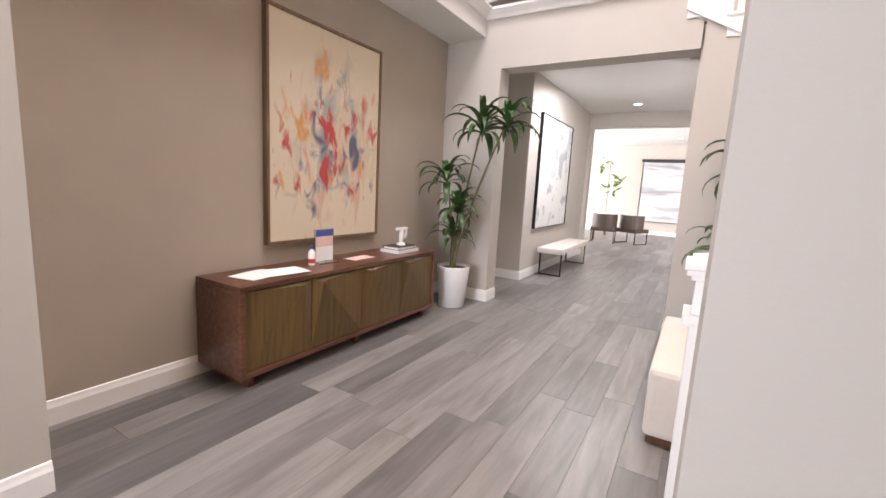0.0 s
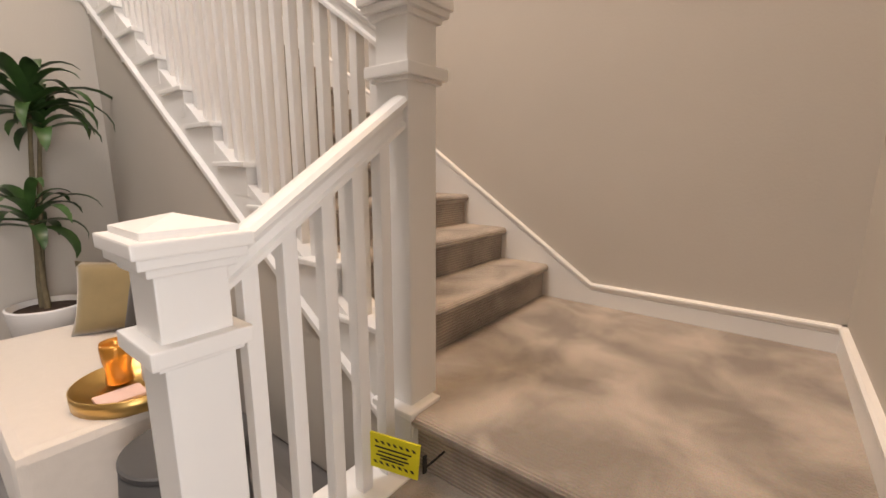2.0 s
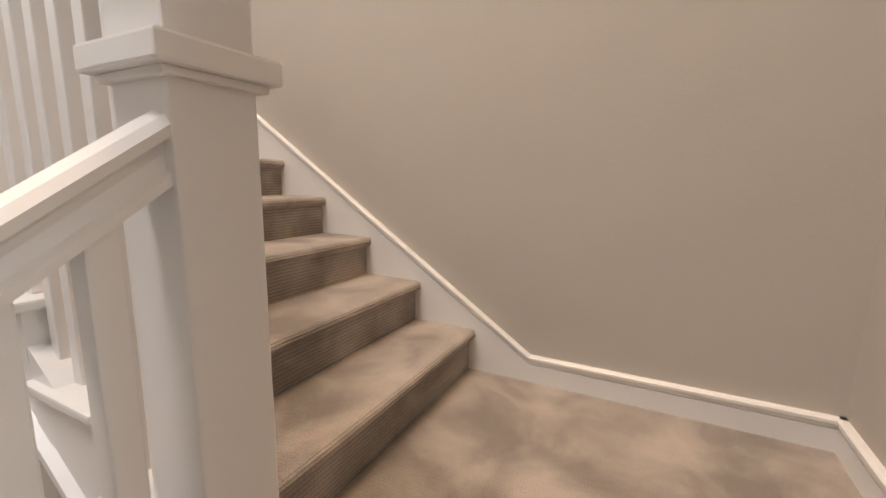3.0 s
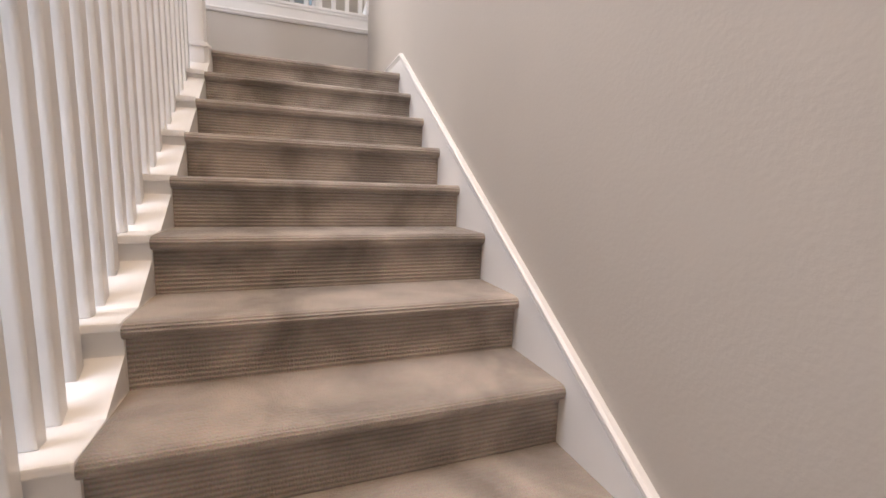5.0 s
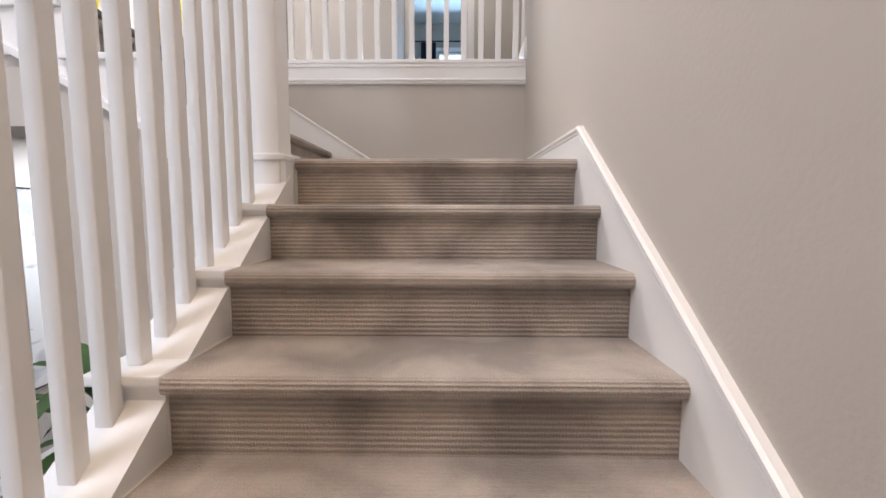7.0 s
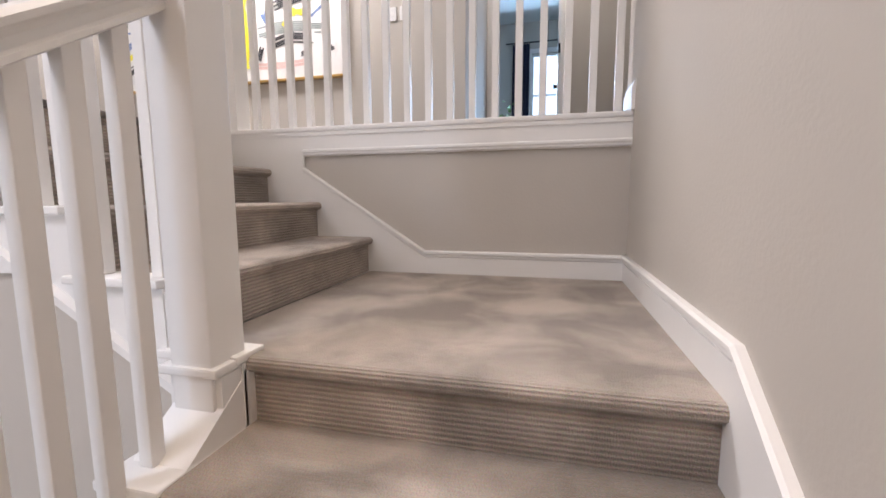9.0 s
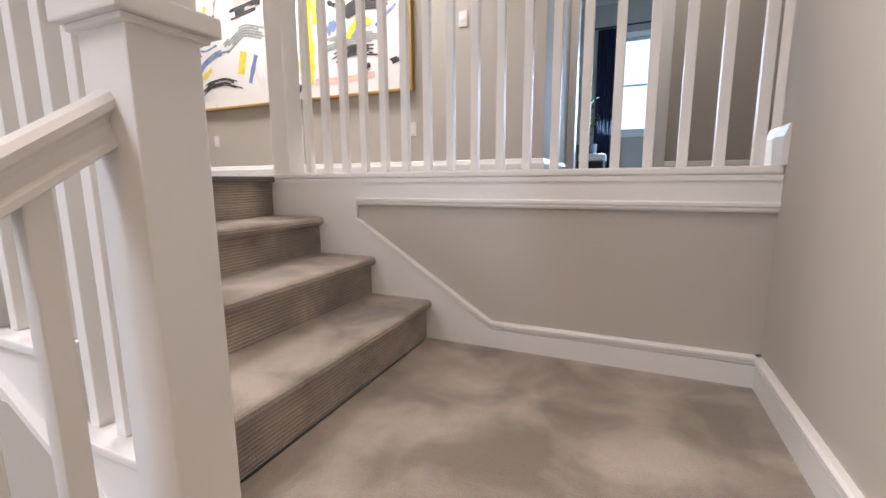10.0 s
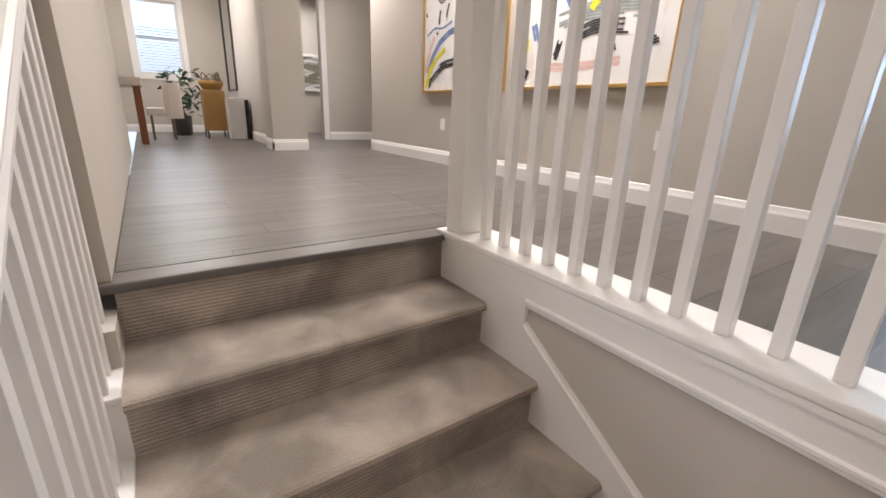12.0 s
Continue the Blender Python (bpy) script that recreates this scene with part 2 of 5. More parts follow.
M["charcoal"] = material("charcoal_fabric", (0.035, 0.032, 0.03), rough=0.9, vary=0.15, scale=20, sheen=0.2)
M["stool"] = material("dark_grey_metal", (0.075, 0.075, 0.078), rough=0.5, metal=0.3, vary=0.05)
M["paper"] = material("white_paper", (0.82, 0.82, 0.82), rough=0.8)
M["pink"] = material("pink_paper", (0.70, 0.50, 0.45), rough=0.7)
M["red"] = material("red_print", (0.55, 0.05, 0.05), rough=0.5)
M["blue"] = material("blue_print", (0.06, 0.08, 0.30), rough=0.5)
M["yellow"] = material("yellow_sign", (0.72, 0.66, 0.02), rough=0.45)
M["amber"] = material("amber_glass", (0.62, 0.27, 0.05), rough=0.12, metal=0.5)
M["glass"] = material("clear_glass", (0.95, 0.97, 0.97), rough=0.02, trans=1.0)
M["navy"] = material("navy_curtain", (0.012, 0.018, 0.05), rough=0.9, vary=0.1, scale=20)
M["lamp"] = material("lamp_lens", (1.0, 0.93, 0.82), glow=9.0)
M["brown"] = material("brown_leather", (0.06, 0.042, 0.033), rough=0.55, vary=0.05)
M["wicker"] = material("amber_wicker", (0.36, 0.20, 0.06), rough=0.7, vary=0.2, scale=60, bump=0.5, bscale=200)
M["foliage"] = material("bright_leaf", (0.10, 0.20, 0.03), rough=0.5, vary=0.2, scale=20)
M["greenleaf"] = material("eucalyptus_leaf", (0.04, 0.075, 0.045), rough=0.6, vary=0.2, scale=20)
M["rust"] = material("rust_wood", (0.22, 0.07, 0.025), rough=0.4, vary=0.1)
M["mirror"] = material("mirror_glass", (0.85, 0.87, 0.88), rough=0.03, metal=1.0)
M["blind"] = material("window_blind", (0.55, 0.62, 0.72), rough=0.6)
M["daylight"] = material("daylight_sky_beyond", (0.66, 0.82, 1.0), glow=2.6)
M["art_foyer"] = abstract_material("foyer_painting", (0.66, 0.57, 0.44), [(0.52, 0.47, 0.38), (0.34, 0.37, 0.36), (0.62, 0.40, 0.30), (0.24, 0.28, 0.31), (0.58, 0.17, 0.11), (0.64, 0.30, 0.09), (0.10, 0.12, 0.18), (0.60, 0.50, 0.36), (0.50, 0.07, 0.07)], soft=0.11, scale=3.0, amount=0.555, streak=((1, 1, 0.6), (1, 1, 0.35), (1.2, 1.2, 0.45)), centre=(-3.55, 0.90, 1.62), spread=0.80)
M["art_bath"] = abstract_material("landscape_print", (0.62, 0.62, 0.60), [(0.30, 0.30, 0.29), (0.10, 0.09, 0.08), (0.17, 0.15, 0.11)], soft=0.08, scale=2.2, amount=0.52, streak=((1, 0.5, 3),))
M["art_pair"] = abstract_material("upper_hall_painting", (0.78, 0.765, 0.745), [(0.66, 0.66, 0.66), (0.72, 0.60, 0.56)], soft=0.10, scale=2.2, amount=0.60, streak=((1, 1, 1.2), (1.6, 1, 0.7)))
M["ink"] = material("black_paint_strokes", (0.03, 0.03, 0.035), rough=0.5, vary=0.2, scale=30)
M["yellow_paint"] = material("yellow_paint_strokes", (0.74, 0.64, 0.03), rough=0.5, vary=0.06, scale=25)
M["blue_paint"] = material("blue_grey_paint_strokes", (0.16, 0.23, 0.42), rough=0.5, vary=0.2, scale=25)
M["grey_paint"] = material("grey_green_paint_strokes", (0.30, 0.33, 0.32), rough=0.55, vary=0.25, scale=25)
M["pink_paint"] = material("pink_paint_strokes", (0.72, 0.50, 0.46), rough=0.55, vary=0.1, scale=20)
M["art_hall"] = abstract_material("hall_painting", (0.66, 0.65, 0.63), [(0.52, 0.52, 0.52), (0.38, 0.39, 0.40)], scale=2.2, amount=0.56)
M["art_sea"] = abstract_material("seascape_painting", (0.50, 0.51, 0.52), [(0.42, 0.45, 0.48), (0.30, 0.31, 0.33)], soft=0.14, scale=1.3, amount=0.55, streak=((0.4, 1, 2.6),))


# ---- makers ----
def box(bm, lo, hi, bevel=0.0):
    r = bmesh.ops.create_cube(bm, size=1.0)
    vs = r["verts"]
    c = [(a + b) / 2 for a, b in zip(lo, hi)]
    s = [max(abs(b - a), 1e-4) for a, b in zip(lo, hi)]
    for v in vs:
        v.co = Vector([v.co[i] * s[i] + c[i] for i in range(3)])
    if bevel:
        es = {e for v in vs for e in v.link_edges}
        bmesh.ops.bevel(bm, geom=list(es), offset=bevel, segments=2, affect="EDGES", profile=0.6)
    return bm


def boxes(*items, bevel=0.0):
    bm = bmesh.new()
    for lo, hi in items:
        box(bm, lo, hi, bevel)
    return bm


def prism(bm, poly, axis, a, b):
    """Extrude a polygon, given in the two other axes in order, along an axis from a to b."""
    def at(p, t):
        q = list(p)
        q.insert(axis, t)
        return bm.verts.new(q)
    lo = [at(p, a) for p in poly]
    hi = [at(p, b) for p in poly]
    bm.faces.new(lo)
    bm.faces.new(hi[::-1])
    n = len(poly)
    for i in range(n):
        bm.faces.new((lo[i], hi[i], hi[(i + 1) % n], lo[(i + 1) % n]))
    return bm


def sweep(bm, profile, p0, p1, side):
    """A straight moulding: profile points (sideways, up) carried from p0 to p1, with plumb ends."""
    p0, p1, side = Vector(p0), Vector(p1), Vector(side)
    up = Vector((0, 0, 1))
    a = [bm.verts.new(p0 + side * s + up * u) for s, u in profile]
    b = [bm.verts.new(p1 + side * s + up * u) for s, u in profile]
    bm.faces.new(a)
    bm.faces.new(b[::-1])
    n = len(profile)
    for i in range(n):
        bm.faces.new((a[i], b[i], b[(i + 1) % n], a[(i + 1) % n]))
    return bm


def lathe(bm, profile, seg=28, centre=(0, 0)):
    rings = []
    for r, z in profile:
        rings.append([bm.verts.new((centre[0] + r * math.cos(2 * math.pi * i / seg), centre[1] + r * math.sin(2 * math.pi * i / seg), z)) for i in range(seg)])
    for a, b in zip(rings, rings[1:]):
        for i in range(seg):
            bm.faces.new((a[i], a[(i + 1) % seg], b[(i + 1) % seg], b[i]))
    bm.faces.new(rings[0][::-1])
    bm.faces.new(rings[-1])
    return bm


def part(name, bm, mat, parent=None, label="", smooth=False):
    bmesh.ops.recalc_face_normals(bm, faces=bm.faces)
    me = bpy.data.meshes.new(name)
    bm.to_mesh(me)
    bm.free()
    if smooth:
        me.polygons.foreach_set("use_smooth", [True] * len(me.polygons))
    me.materials.append(M[mat] if type(mat) is str else mat)
    ob = new(name, me)
    if parent:
        ob.parent = parent
        ob.matrix_parent_inverse = parent.matrix_basis.inverted()
    if label:
        tagged(ob, label)
    return ob


def thing(name, at, label, category, group=""):
    ob = new(name)
    ob.empty_display_size = 0.1
    ob.location = at
    return tagged(ob, label, category, group)


def structure(name, bm, mat, label=""):
    return tagged(part(name, bm, mat), label, "", "", "structure")


def wall(name, axis, at, thick, a0, a1, z0, z1, mat, holes=(), label=""):
    """A wall across an axis (0: faces x, 1: faces y), from at to at + thick, with holes (a0, a1, z0, z1)."""
    bm = bmesh.new()

    def piece(u0, u1, w0, w1):
        if u1 - u0 > 1e-4 and w1 - w0 > 1e-4:
            if axis == 0:
                box(bm, (at, u0, w0), (at + thick, u1, w1))
            else:
                box(bm, (u0, at, w0), (u1, at + thick, w1))
    cur = a0
    for h0, h1, hz0, hz1 in sorted(holes):
        piece(cur, h0, z0, z1)
        piece(h0, h1, z0, hz0)
        piece(h0, h1, hz1, z1)
        cur = h1
    piece(cur, a1, z0, z1)
    return structure(name, bm, mat, label)


BASE = [(0, 0), (0.016, 0), (0.016, 0.095), (0.010, 0.112), (0.006, 0.13), (0, 0.135)]


def baseboard(p0, p1, side):
    bm = sweep(bmesh.new(), BASE, p0, p1, side)
    return structure("baseboard", bm, "white")


# ---- the shell: ground floor ----
structure("subfloor", boxes(((-8, -5, -0.12), (4, 15.2, -0.012))), "plank")
wall("wall_west_accent", 0, WEST - 0.12, 0.12, SOUTH, FOYER_N, 0, 2.98, "taupe", label="taupe painted accent wall")
wall("wall_entry_west", 0, -3.13, 0.12, -4.9, SOUTH, 0, 3.0, "paint")
wall("wall_west_return", 1, SOUTH - 0.12, 0.12, WEST - 0.12, -3.13, 0, 3.0, "paint")
wall("wall_west_upper", 0, WEST - 0.12, 0.12, -4.9, FOYER_N, 3.0, ROOF, "paint")
wall("wall_foyer_north", 1, FOYER_N, 0.25, WEST - 0.12, -0.141, 0, PLAT - 0.30, "paint", holes=[(-2.91, -1.02, 0, PLAT - 0.30)])
wall("wall_foyer_north_head", 1, FOYER_N, 0.25, WEST - 0.12, -1.165, PLAT - 0.30, 3.16, "paint", holes=[(-2.91, -1.165, PLAT - 0.30, 2.64)])
structure("wall_foyer_head_end", boxes(((-1.165, FOYER_N, 2.64), (-1.02, FOYER_N + 0.25, 2.86))), "paint")
wall("wall_stair_south", 1, SOUTH - 0.12, 0.12, -0.845, EAST + 0.12, 0, 3.0, "paint")
wall("wall_stair_south_upper", 1, SOUTH - 0.12, 0.12, -0.845, EAST + 0.12, 3.0, ROOF, "paint")
wall("wall_east", 0, EAST, 0.12, SOUTH, NORTH + 0.19, 0, ROOF, "paint")
wall("wall_entry_south", 1, -5.02, 0.12, -3.2, 1.3, 0, ROOF, "paint")
wall("wall_entry_east", 0, 1.1, 0.12, -4.9, SOUTH - 0.12, 0, ROOF, "paint")
structure("ceiling_soffit", boxes(((WEST, SOUTH, 2.98), (-3.11, FOYER_N, 3.20))), "ceiling")
# crown over the north wall and the soffit
CROWN = [(0, 0), (0.03, 0.0), (0.045, 0.03), (0.09, 0.075), (0.09, 0.10), (0, 0.10)]
structure("trim", sweep(bmesh.new(), CROWN, (WEST, FOYER_N, 3.16), (-1.2, FOYER_N, 3.16), (0, -1, 0)), "white")
structure("trim", sweep(bmesh.new(), CROWN, (-3.11, SOUTH, 3.16), (-3.11, FOYER_N - 0.09, 3.16), (1, 0, 0)), "white")
structure("ceiling", boxes(((-10.4, -5.0, ROOF), (4.0, 10.2, ROOF + 0.1))), "ceiling")

# hall
wall("wall_hall_west", 0, -3.17, 0.12, 4.15, 7.7, 0, 3.0, "paint")
wall("wall_hall_recess", 0, -4.6, 0.12, FOYER_N + 0.25, 4.27, 0, 3.05, "paint")
wall("wall_hall_recess_north", 1, 4.15, 0.12, -4.48, -3.17, 0, 3.05, "paint")
wall("wall_hall_east", 0, -1.02, 0.12, FOYER_N + 0.25, 4.0, 0, 2.86, "paint")
wall("wall_hall_east_far", 0, -1.02, 0.12, 4.0, 7.7, 0, 3.05, "paint")
wall("wall_hall_north", 1, 7.7, 0.2, -3.17, -0.6, 0, 3.0, "paint", holes=[(-2.98, -1.04, 0, 2.70)])
structure("ceiling_hall", boxes(((-4.6, FOYER_N + 0.25, 3.0), (-1.165, 3.99, 3.055)), ((-4.6, 3.99, 3.0), (-0.9, 7.9, 3.055))), "ceiling")
# great room
wall("wall_great_north", 1, 15.0, 0.12, -7, 3, 0, 3.2, "paint")
wall("wall_great_west", 0, -7.12, 0.12, 7.9, 15.1, 0, 3.2, "paint")
wall("wall_great_east", 0, 3.0, 0.12, 7.9, 15.1, 0, 3.2, "paint")
wall("wall_great_south_west", 1, 7.78, 0.12, -7.1, -3.17, 0, 3.2, "paint")
wall("wall_great_south_east", 1, 7.78, 0.12, -0.6, 3.1, 0, 3.2, "paint")
structure("ceiling_great_room", boxes(((-7.1, 7.9, 3.12), (3.1, 15.1, 3.2))), "ceiling")

baseboard((WEST, SOUTH, 0), (WEST, FOYER_N, 0), (1, 0, 0))
baseboard((-3.01, -4.9, 0), (-3.01, SOUTH, 0), (1, 0, 0))
baseboard((WEST, FOYER_N, 0), (-2.91, FOYER_N, 0), (0, -1, 0))
baseboard((-2.91, FOYER_N - 0.016, 0), (-2.91, FOYER_N + 0.25, 0), (1, 0, 0))
baseboard((-1.02, FOYER_N - 0.016, 0), (-1.02, 7.7, 0), (-1, 0, 0))
baseboard((-1.02, FOYER_N, 0), (-0.16, FOYER_N, 0), (0, -1, 0))
baseboard((-3.05, 4.134, 0), (-3.05, 7.7, 0), (1, 0, 0))
baseboard((-4.48, 4.15, 0), (-3.05, 4.15, 0), (0, -1, 0))
baseboard((-3.05, 7.7, 0), (-2.98, 7.7, 0), (0, -1, 0))
baseboard((-7, 15.0, 0), (3, 15.0, 0), (0, -1, 0))
baseboard((-0.845, SOUTH, 0), (-0.77, SOUTH, 0), (0, 1, 0))
baseboard((-0.845, SOUTH - 0.136, 0), (-0.845, SOUTH + 0.016, 0), (-1, 0, 0))
baseboard((-0.845, SOUTH - 0.12, 0), (1.1, SOUTH - 0.12, 0), (0, -1, 0))

# ---- the shell: upper floor ----
structure("upper_subfloor", boxes(
    ((-10.3, FOYER_N + 0.075, 3.06), (-1.175, NORTH - 0.001, TOP - 0.012)),
    ((-10.3, NORTH + 0.19, 3.06), (3.5, 10.0, TOP - 0.012)), ), "plank")
wall("wall_upper_foyer_side", 1, FOYER_N - 0.12, 0.195, -4.95, -1.16, TOP + 0.001, ROOF, "paint")
wall("wall_hall_pictures", 1, 5.48, 0.12, -5.13, 0.02, TOP, ROOF, "paint")
wall("wall_bedroom_side", 0, -0.10, 0.12, 5.60, 6.75, TOP, ROOF, "paint")
wall("wall_bedroom_door", 1, 6.75, 0.12, -0.32, 3.5, TOP, ROOF, "paint", holes=[(0.08, 0.82, TOP, TOP + 2.42)])
wall("wall_bedroom_north", 1, 10.0, 0.12, -2.5, 3.5, TOP, ROOF, "paint", holes=[(0.35, 1.35, TOP + 0.75, TOP + 2.2)])
wall("wall_bedroom_west", 0, -2.5, 0.12, 6.87, 10.0, TOP, ROOF, "paint")
wall("wall_upper_east", 0, 3.5, 0.12, NORTH, 10.1, TOP, ROOF, "paint")
wall("wall_upper_south_east", 1, NORTH, 0.14, EAST + 0.12, 3.5, TOP, ROOF, "paint")
wall("wall_loft_south", 1, 1.9, 0.12, -9.1, -4.95, TOP, ROOF, "paint")
wall("wall_loft_return", 0, -4.95, 0.12, 1.9, FOYER_N - 0.12, TOP, ROOF, "paint")
wall("wall_loft_west", 0, -9.2, 0.12, 1.9, 8.0, TOP, ROOF, "paint", holes=[(2.97, 3.66, 4.28, 5.45)])
wall("wall_loft_north", 1, 4.33, 0.12, -9.1, -5.5, TOP, ROOF, "paint")
wall("wall_pier", 1, 4.20, 0.42, -5.6, -5.2, TOP, ROOF, "paint")
wall("wall_bath_door", 0, -7.1, 0.12, 4.45, 8.0, TOP, ROOF, "paint", holes=[(4.75, 5.45, TOP, TOP + 2.4)])
wall("wall_bath_north", 1, 8.0, 0.12, -9.1, -5.13, TOP, ROOF, "paint")
wall("wall_passage_east", 0, -5.25, 0.12, 5.60, 8.0, TOP, ROOF, "paint")

# ---- knee walls and stringers ----
bm = bmesh.new()
prism(bm, [(0, 0), (FOYER_N, 0), (FOYER_N, 2.26), (0.0, 0.36)], 0, -0.14, 0.0)
structure("wall_stair_knee", bm, "paint")
bm = bmesh.new()
prism(bm, [(-0.03, 0.36), (FOYER_N, 2.262), (FOYER_N, 2.48), (0.0, 0.585)], 0, -0.148, -0.001)
structure("stringer", bm, "white")
structure("trim", sweep(bmesh.new(), [(0, 0), (0.022, 0.004), (0.022, 0.03), (0.0, 0.04)], (-0.148, -0.03, 0.345), (-0.148, FOYER_N, 2.262), (-1, 0, 0)), "white")
structure("wall_landing_side", boxes(((-0.74, -0.19, 0), (-0.5, -0.05, 0.16)), ((-0.5, -0.19, 0), (-0.24, -0.05, 0.34)), ((-0.24, -0.19, 0), (0.0, -0.05, 0.52))), "white")
bm = bmesh.new()
prism(bm, [(-0.141, PLAT - 0.30), (-0.141, 2.385), (-1.0, 2.90), (-1.0, PLAT - 0.30)], 1, FOYER_N, FOYER_N + 0.074)
structure("wall_stair_side", bm, "paint")
structure("wall_jamb_east", boxes(((-1.02, FOYER_N + 0.0745, PLAT - 0.30), (-0.9, FOYER_N + 0.2495, 2.86))), "paint")
structure("wall_stair_side_end", boxes(((-1.165, FOYER_N, 2.861), (-1.0, FOYER_N + 0.074, 3.21))), "paint")
bm = bmesh.new()
prism(bm, [(-0.148, 2.30), (0.0, 2.30), (0.0, PLAT - 0.03), (-0.22, PLAT - 0.02), (-0.22, PLAT + UP - 0.03), (-0.52, PLAT + UP - 0.03), (-0.52, PLAT + 2 * UP - 0.03), (-0.82, PLAT + 2 * UP - 0.03), (-0.82, PLAT + 3 * UP - 0.03), (-1.165, PLAT + 3 * UP - 0.03), (-1.165, 2.987), (-0.148, 2.395)], 1, FOYER_N - 0.008, FOYER_N - 0.0005)
structure("stringer", bm, "white")
structure("trim", sweep(bmesh.new(), [(0, 0), (0.022, 0.004), (0.022, 0.03), (0.0, 0.04)], (-0.148, FOYER_N - 0.008, 2.375), (-1.165, FOYER_N - 0.008, 2.967), (0, -1, 0)), "white")


# ---- stairs ----
def tread_profile(nose, back, z, drop):
    """Side view of a carpeted step: rounded nosing, riser set back under it. The first number runs up the flight."""
    r = 0.021
    pts = [(back, z)]
    for i in range(7):
        a = math.pi / 2 + math.pi * i / 6
        pts.append((nose + r + r * math.cos(a), z - r + r * math.sin(a)))
    pts += [(nose + 0.030, z - 2 * r - 0.004), (nose + 0.030, z - drop), (back, z - drop)]
    return pts


def flight(name, label, at, noses, tops, backs, axis, sign, lo, hi, mat, drops=None):
    root = thing(name, at, label, "staircase")
    for i, (n, z, b) in enumerate(zip(noses, tops, backs)):
        prof = tread_profile(n, b, z, RISE if not drops else drops[i])
        prof = [(sign * u, w) for u, w in prof]
        bm = bmesh.new()
        prism(bm, prof, 1 - axis, lo, hi)
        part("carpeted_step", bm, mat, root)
    return root


def return_box(root, lo, hi, name="tread_return"):
    """White boxed end of a step with an overhanging nosed cap."""
    bm = boxes((lo, (hi[0], hi[1], hi[2] - 0.024)))
    part(name, bm, "white", root)
    o = 0.018
    bm = boxes(((lo[0] - o, lo[1] - o, hi[2] - 0.024), (hi[0] + 0.001, hi[1], hi[2])), bevel=0.006)
    part(name + "_cap", bm, "white", root)


# lower flight, climbs east
low = flight("lower_stair_flight", "short carpeted flight of three wide steps up to the landing", (-0.5, -0.7, 0),
             [-0.77, -0.51, -0.25], [RISE, 2 * RISE, LAND], [-0.48, -0.22, EAST - 0.002], 0, 1, SOUTH + 0.002, -0.19, "carpet_x", [RISE, RISE, RISE])
part("landing_base", boxes(((-0.21, SOUTH + 0.002, 0.0), (EAST - 0.002, 0.02, LAND - RISE))), "carpet_x", low)
part("landing_end", boxes(((-0.125, -0.19, LAND - RISE), (EAST - 0.002, 0.03, LAND - 0.0005))), "carpet_x", low)
return_box(low, (-0.745, -0.19, 0.0), (-0.49, -0.04, RISE + 0.005))
return_box(low, (-0.49, -0.19, 0.0), (-0.235, -0.04, 2 * RISE + 0.005))
return_box(low, (-0.245, -0.182, 0.0), (-0.125, -0.04, LAND + 0.012))

# main flight, climbs north
main = flight("main_stair_flight", "long carpeted flight of eleven risers beside the wall", (0.5, 1.3, LAND),
              [GO * k for k in range(10)], [LAND + RISE * (k + 1) for k in range(10)], [GO * (k + 1) + 0.03 for k in range(10)], 1, 1, 0.0, EAST - 0.0185, "carpet_y")
for k in range(10):
    return_box(main, (-0.15, GO * k + 0.02, LAND + RISE * (k + 1) - 0.14), (0.0, GO * (k + 1) + 0.02, LAND + RISE * (k + 1) + 0.004))

# platform and upper flight, climbs west
BOXN = 0.10
up = flight("upper_stair_flight", "short carpeted flight of four risers up to the hardwood floor", (-0.5, 3.3, PLAT),
            [-XN[0], -XN[1], -XN[2]], [PLAT + UP * (k + 1) for k in range(3)], [-XN[1] + 0.03, -XN[2] + 0.03, -XN[3] + 0.03], 0, -1, FOYER_N + 0.075, NORTH - 0.0185, "carpet_x", [UP, UP, UP])
bm = bmesh.new()
prism(bm, tread_profile(GO * 10, NORTH - 0.002, PLAT, RISE), 0, 0.0, EAST - 0.002)
part("platform", bm, "carpet_y", up)
part("platform_end", boxes(((-0.22, FOYER_N + 0.075, PLAT - RISE), (0.0, NORTH - 0.002, PLAT - 0.0005))), "carpet_x", up)
part("top_riser", boxes(((XN[3] - 0.05, FOYER_N + 0.075, PLAT + 3 * UP - 0.02), (XN[3] - 0.03, NORTH - 0.0185, TOP - 0.03))), "carpet_x", up)
part("floor_nosing", boxes(((XN[3] - 0.12, FOYER_N + 0.002, TOP - 0.03), (XN[3], NORTH - 0.0, TOP)), bevel=0.008), "plank_up", up, "grey-brown wooden nosing")
for k in range(3):
    x1, x0 = XN[k] - 0.03, XN[k + 1] - 0.03
    return_box(up, (x0, FOYER_N - 0.012, PLAT + UP * k + 0.0), (x1, FOYER_N + 0.075, PLAT + UP * (k + 1) + 0.004))
return_box(up, (XN[0] - 0.03, FOYER_N - 0.012, PLAT - 0.25), (0.0, FOYER_N + 0.075, PLAT + 0.012))
return_box(up, (-0.15, 2.62, PLAT - 0.25), (-0.003, FOYER_N - 0.014, PLAT + 0.006))


# ---- skirt boards along the walls, with their cap moulding ----
CAP = [(0, 0), (0.012, 0.0), (0.020, 0.008), (0.020, 0.016), (0.026, 0.022), (0.026, 0.032), (0.018, 0.038), (0, 0.038)]
SLOPE = (2.64 - 0.65) / (2.707 + 0.238)
bm = bmesh.new()
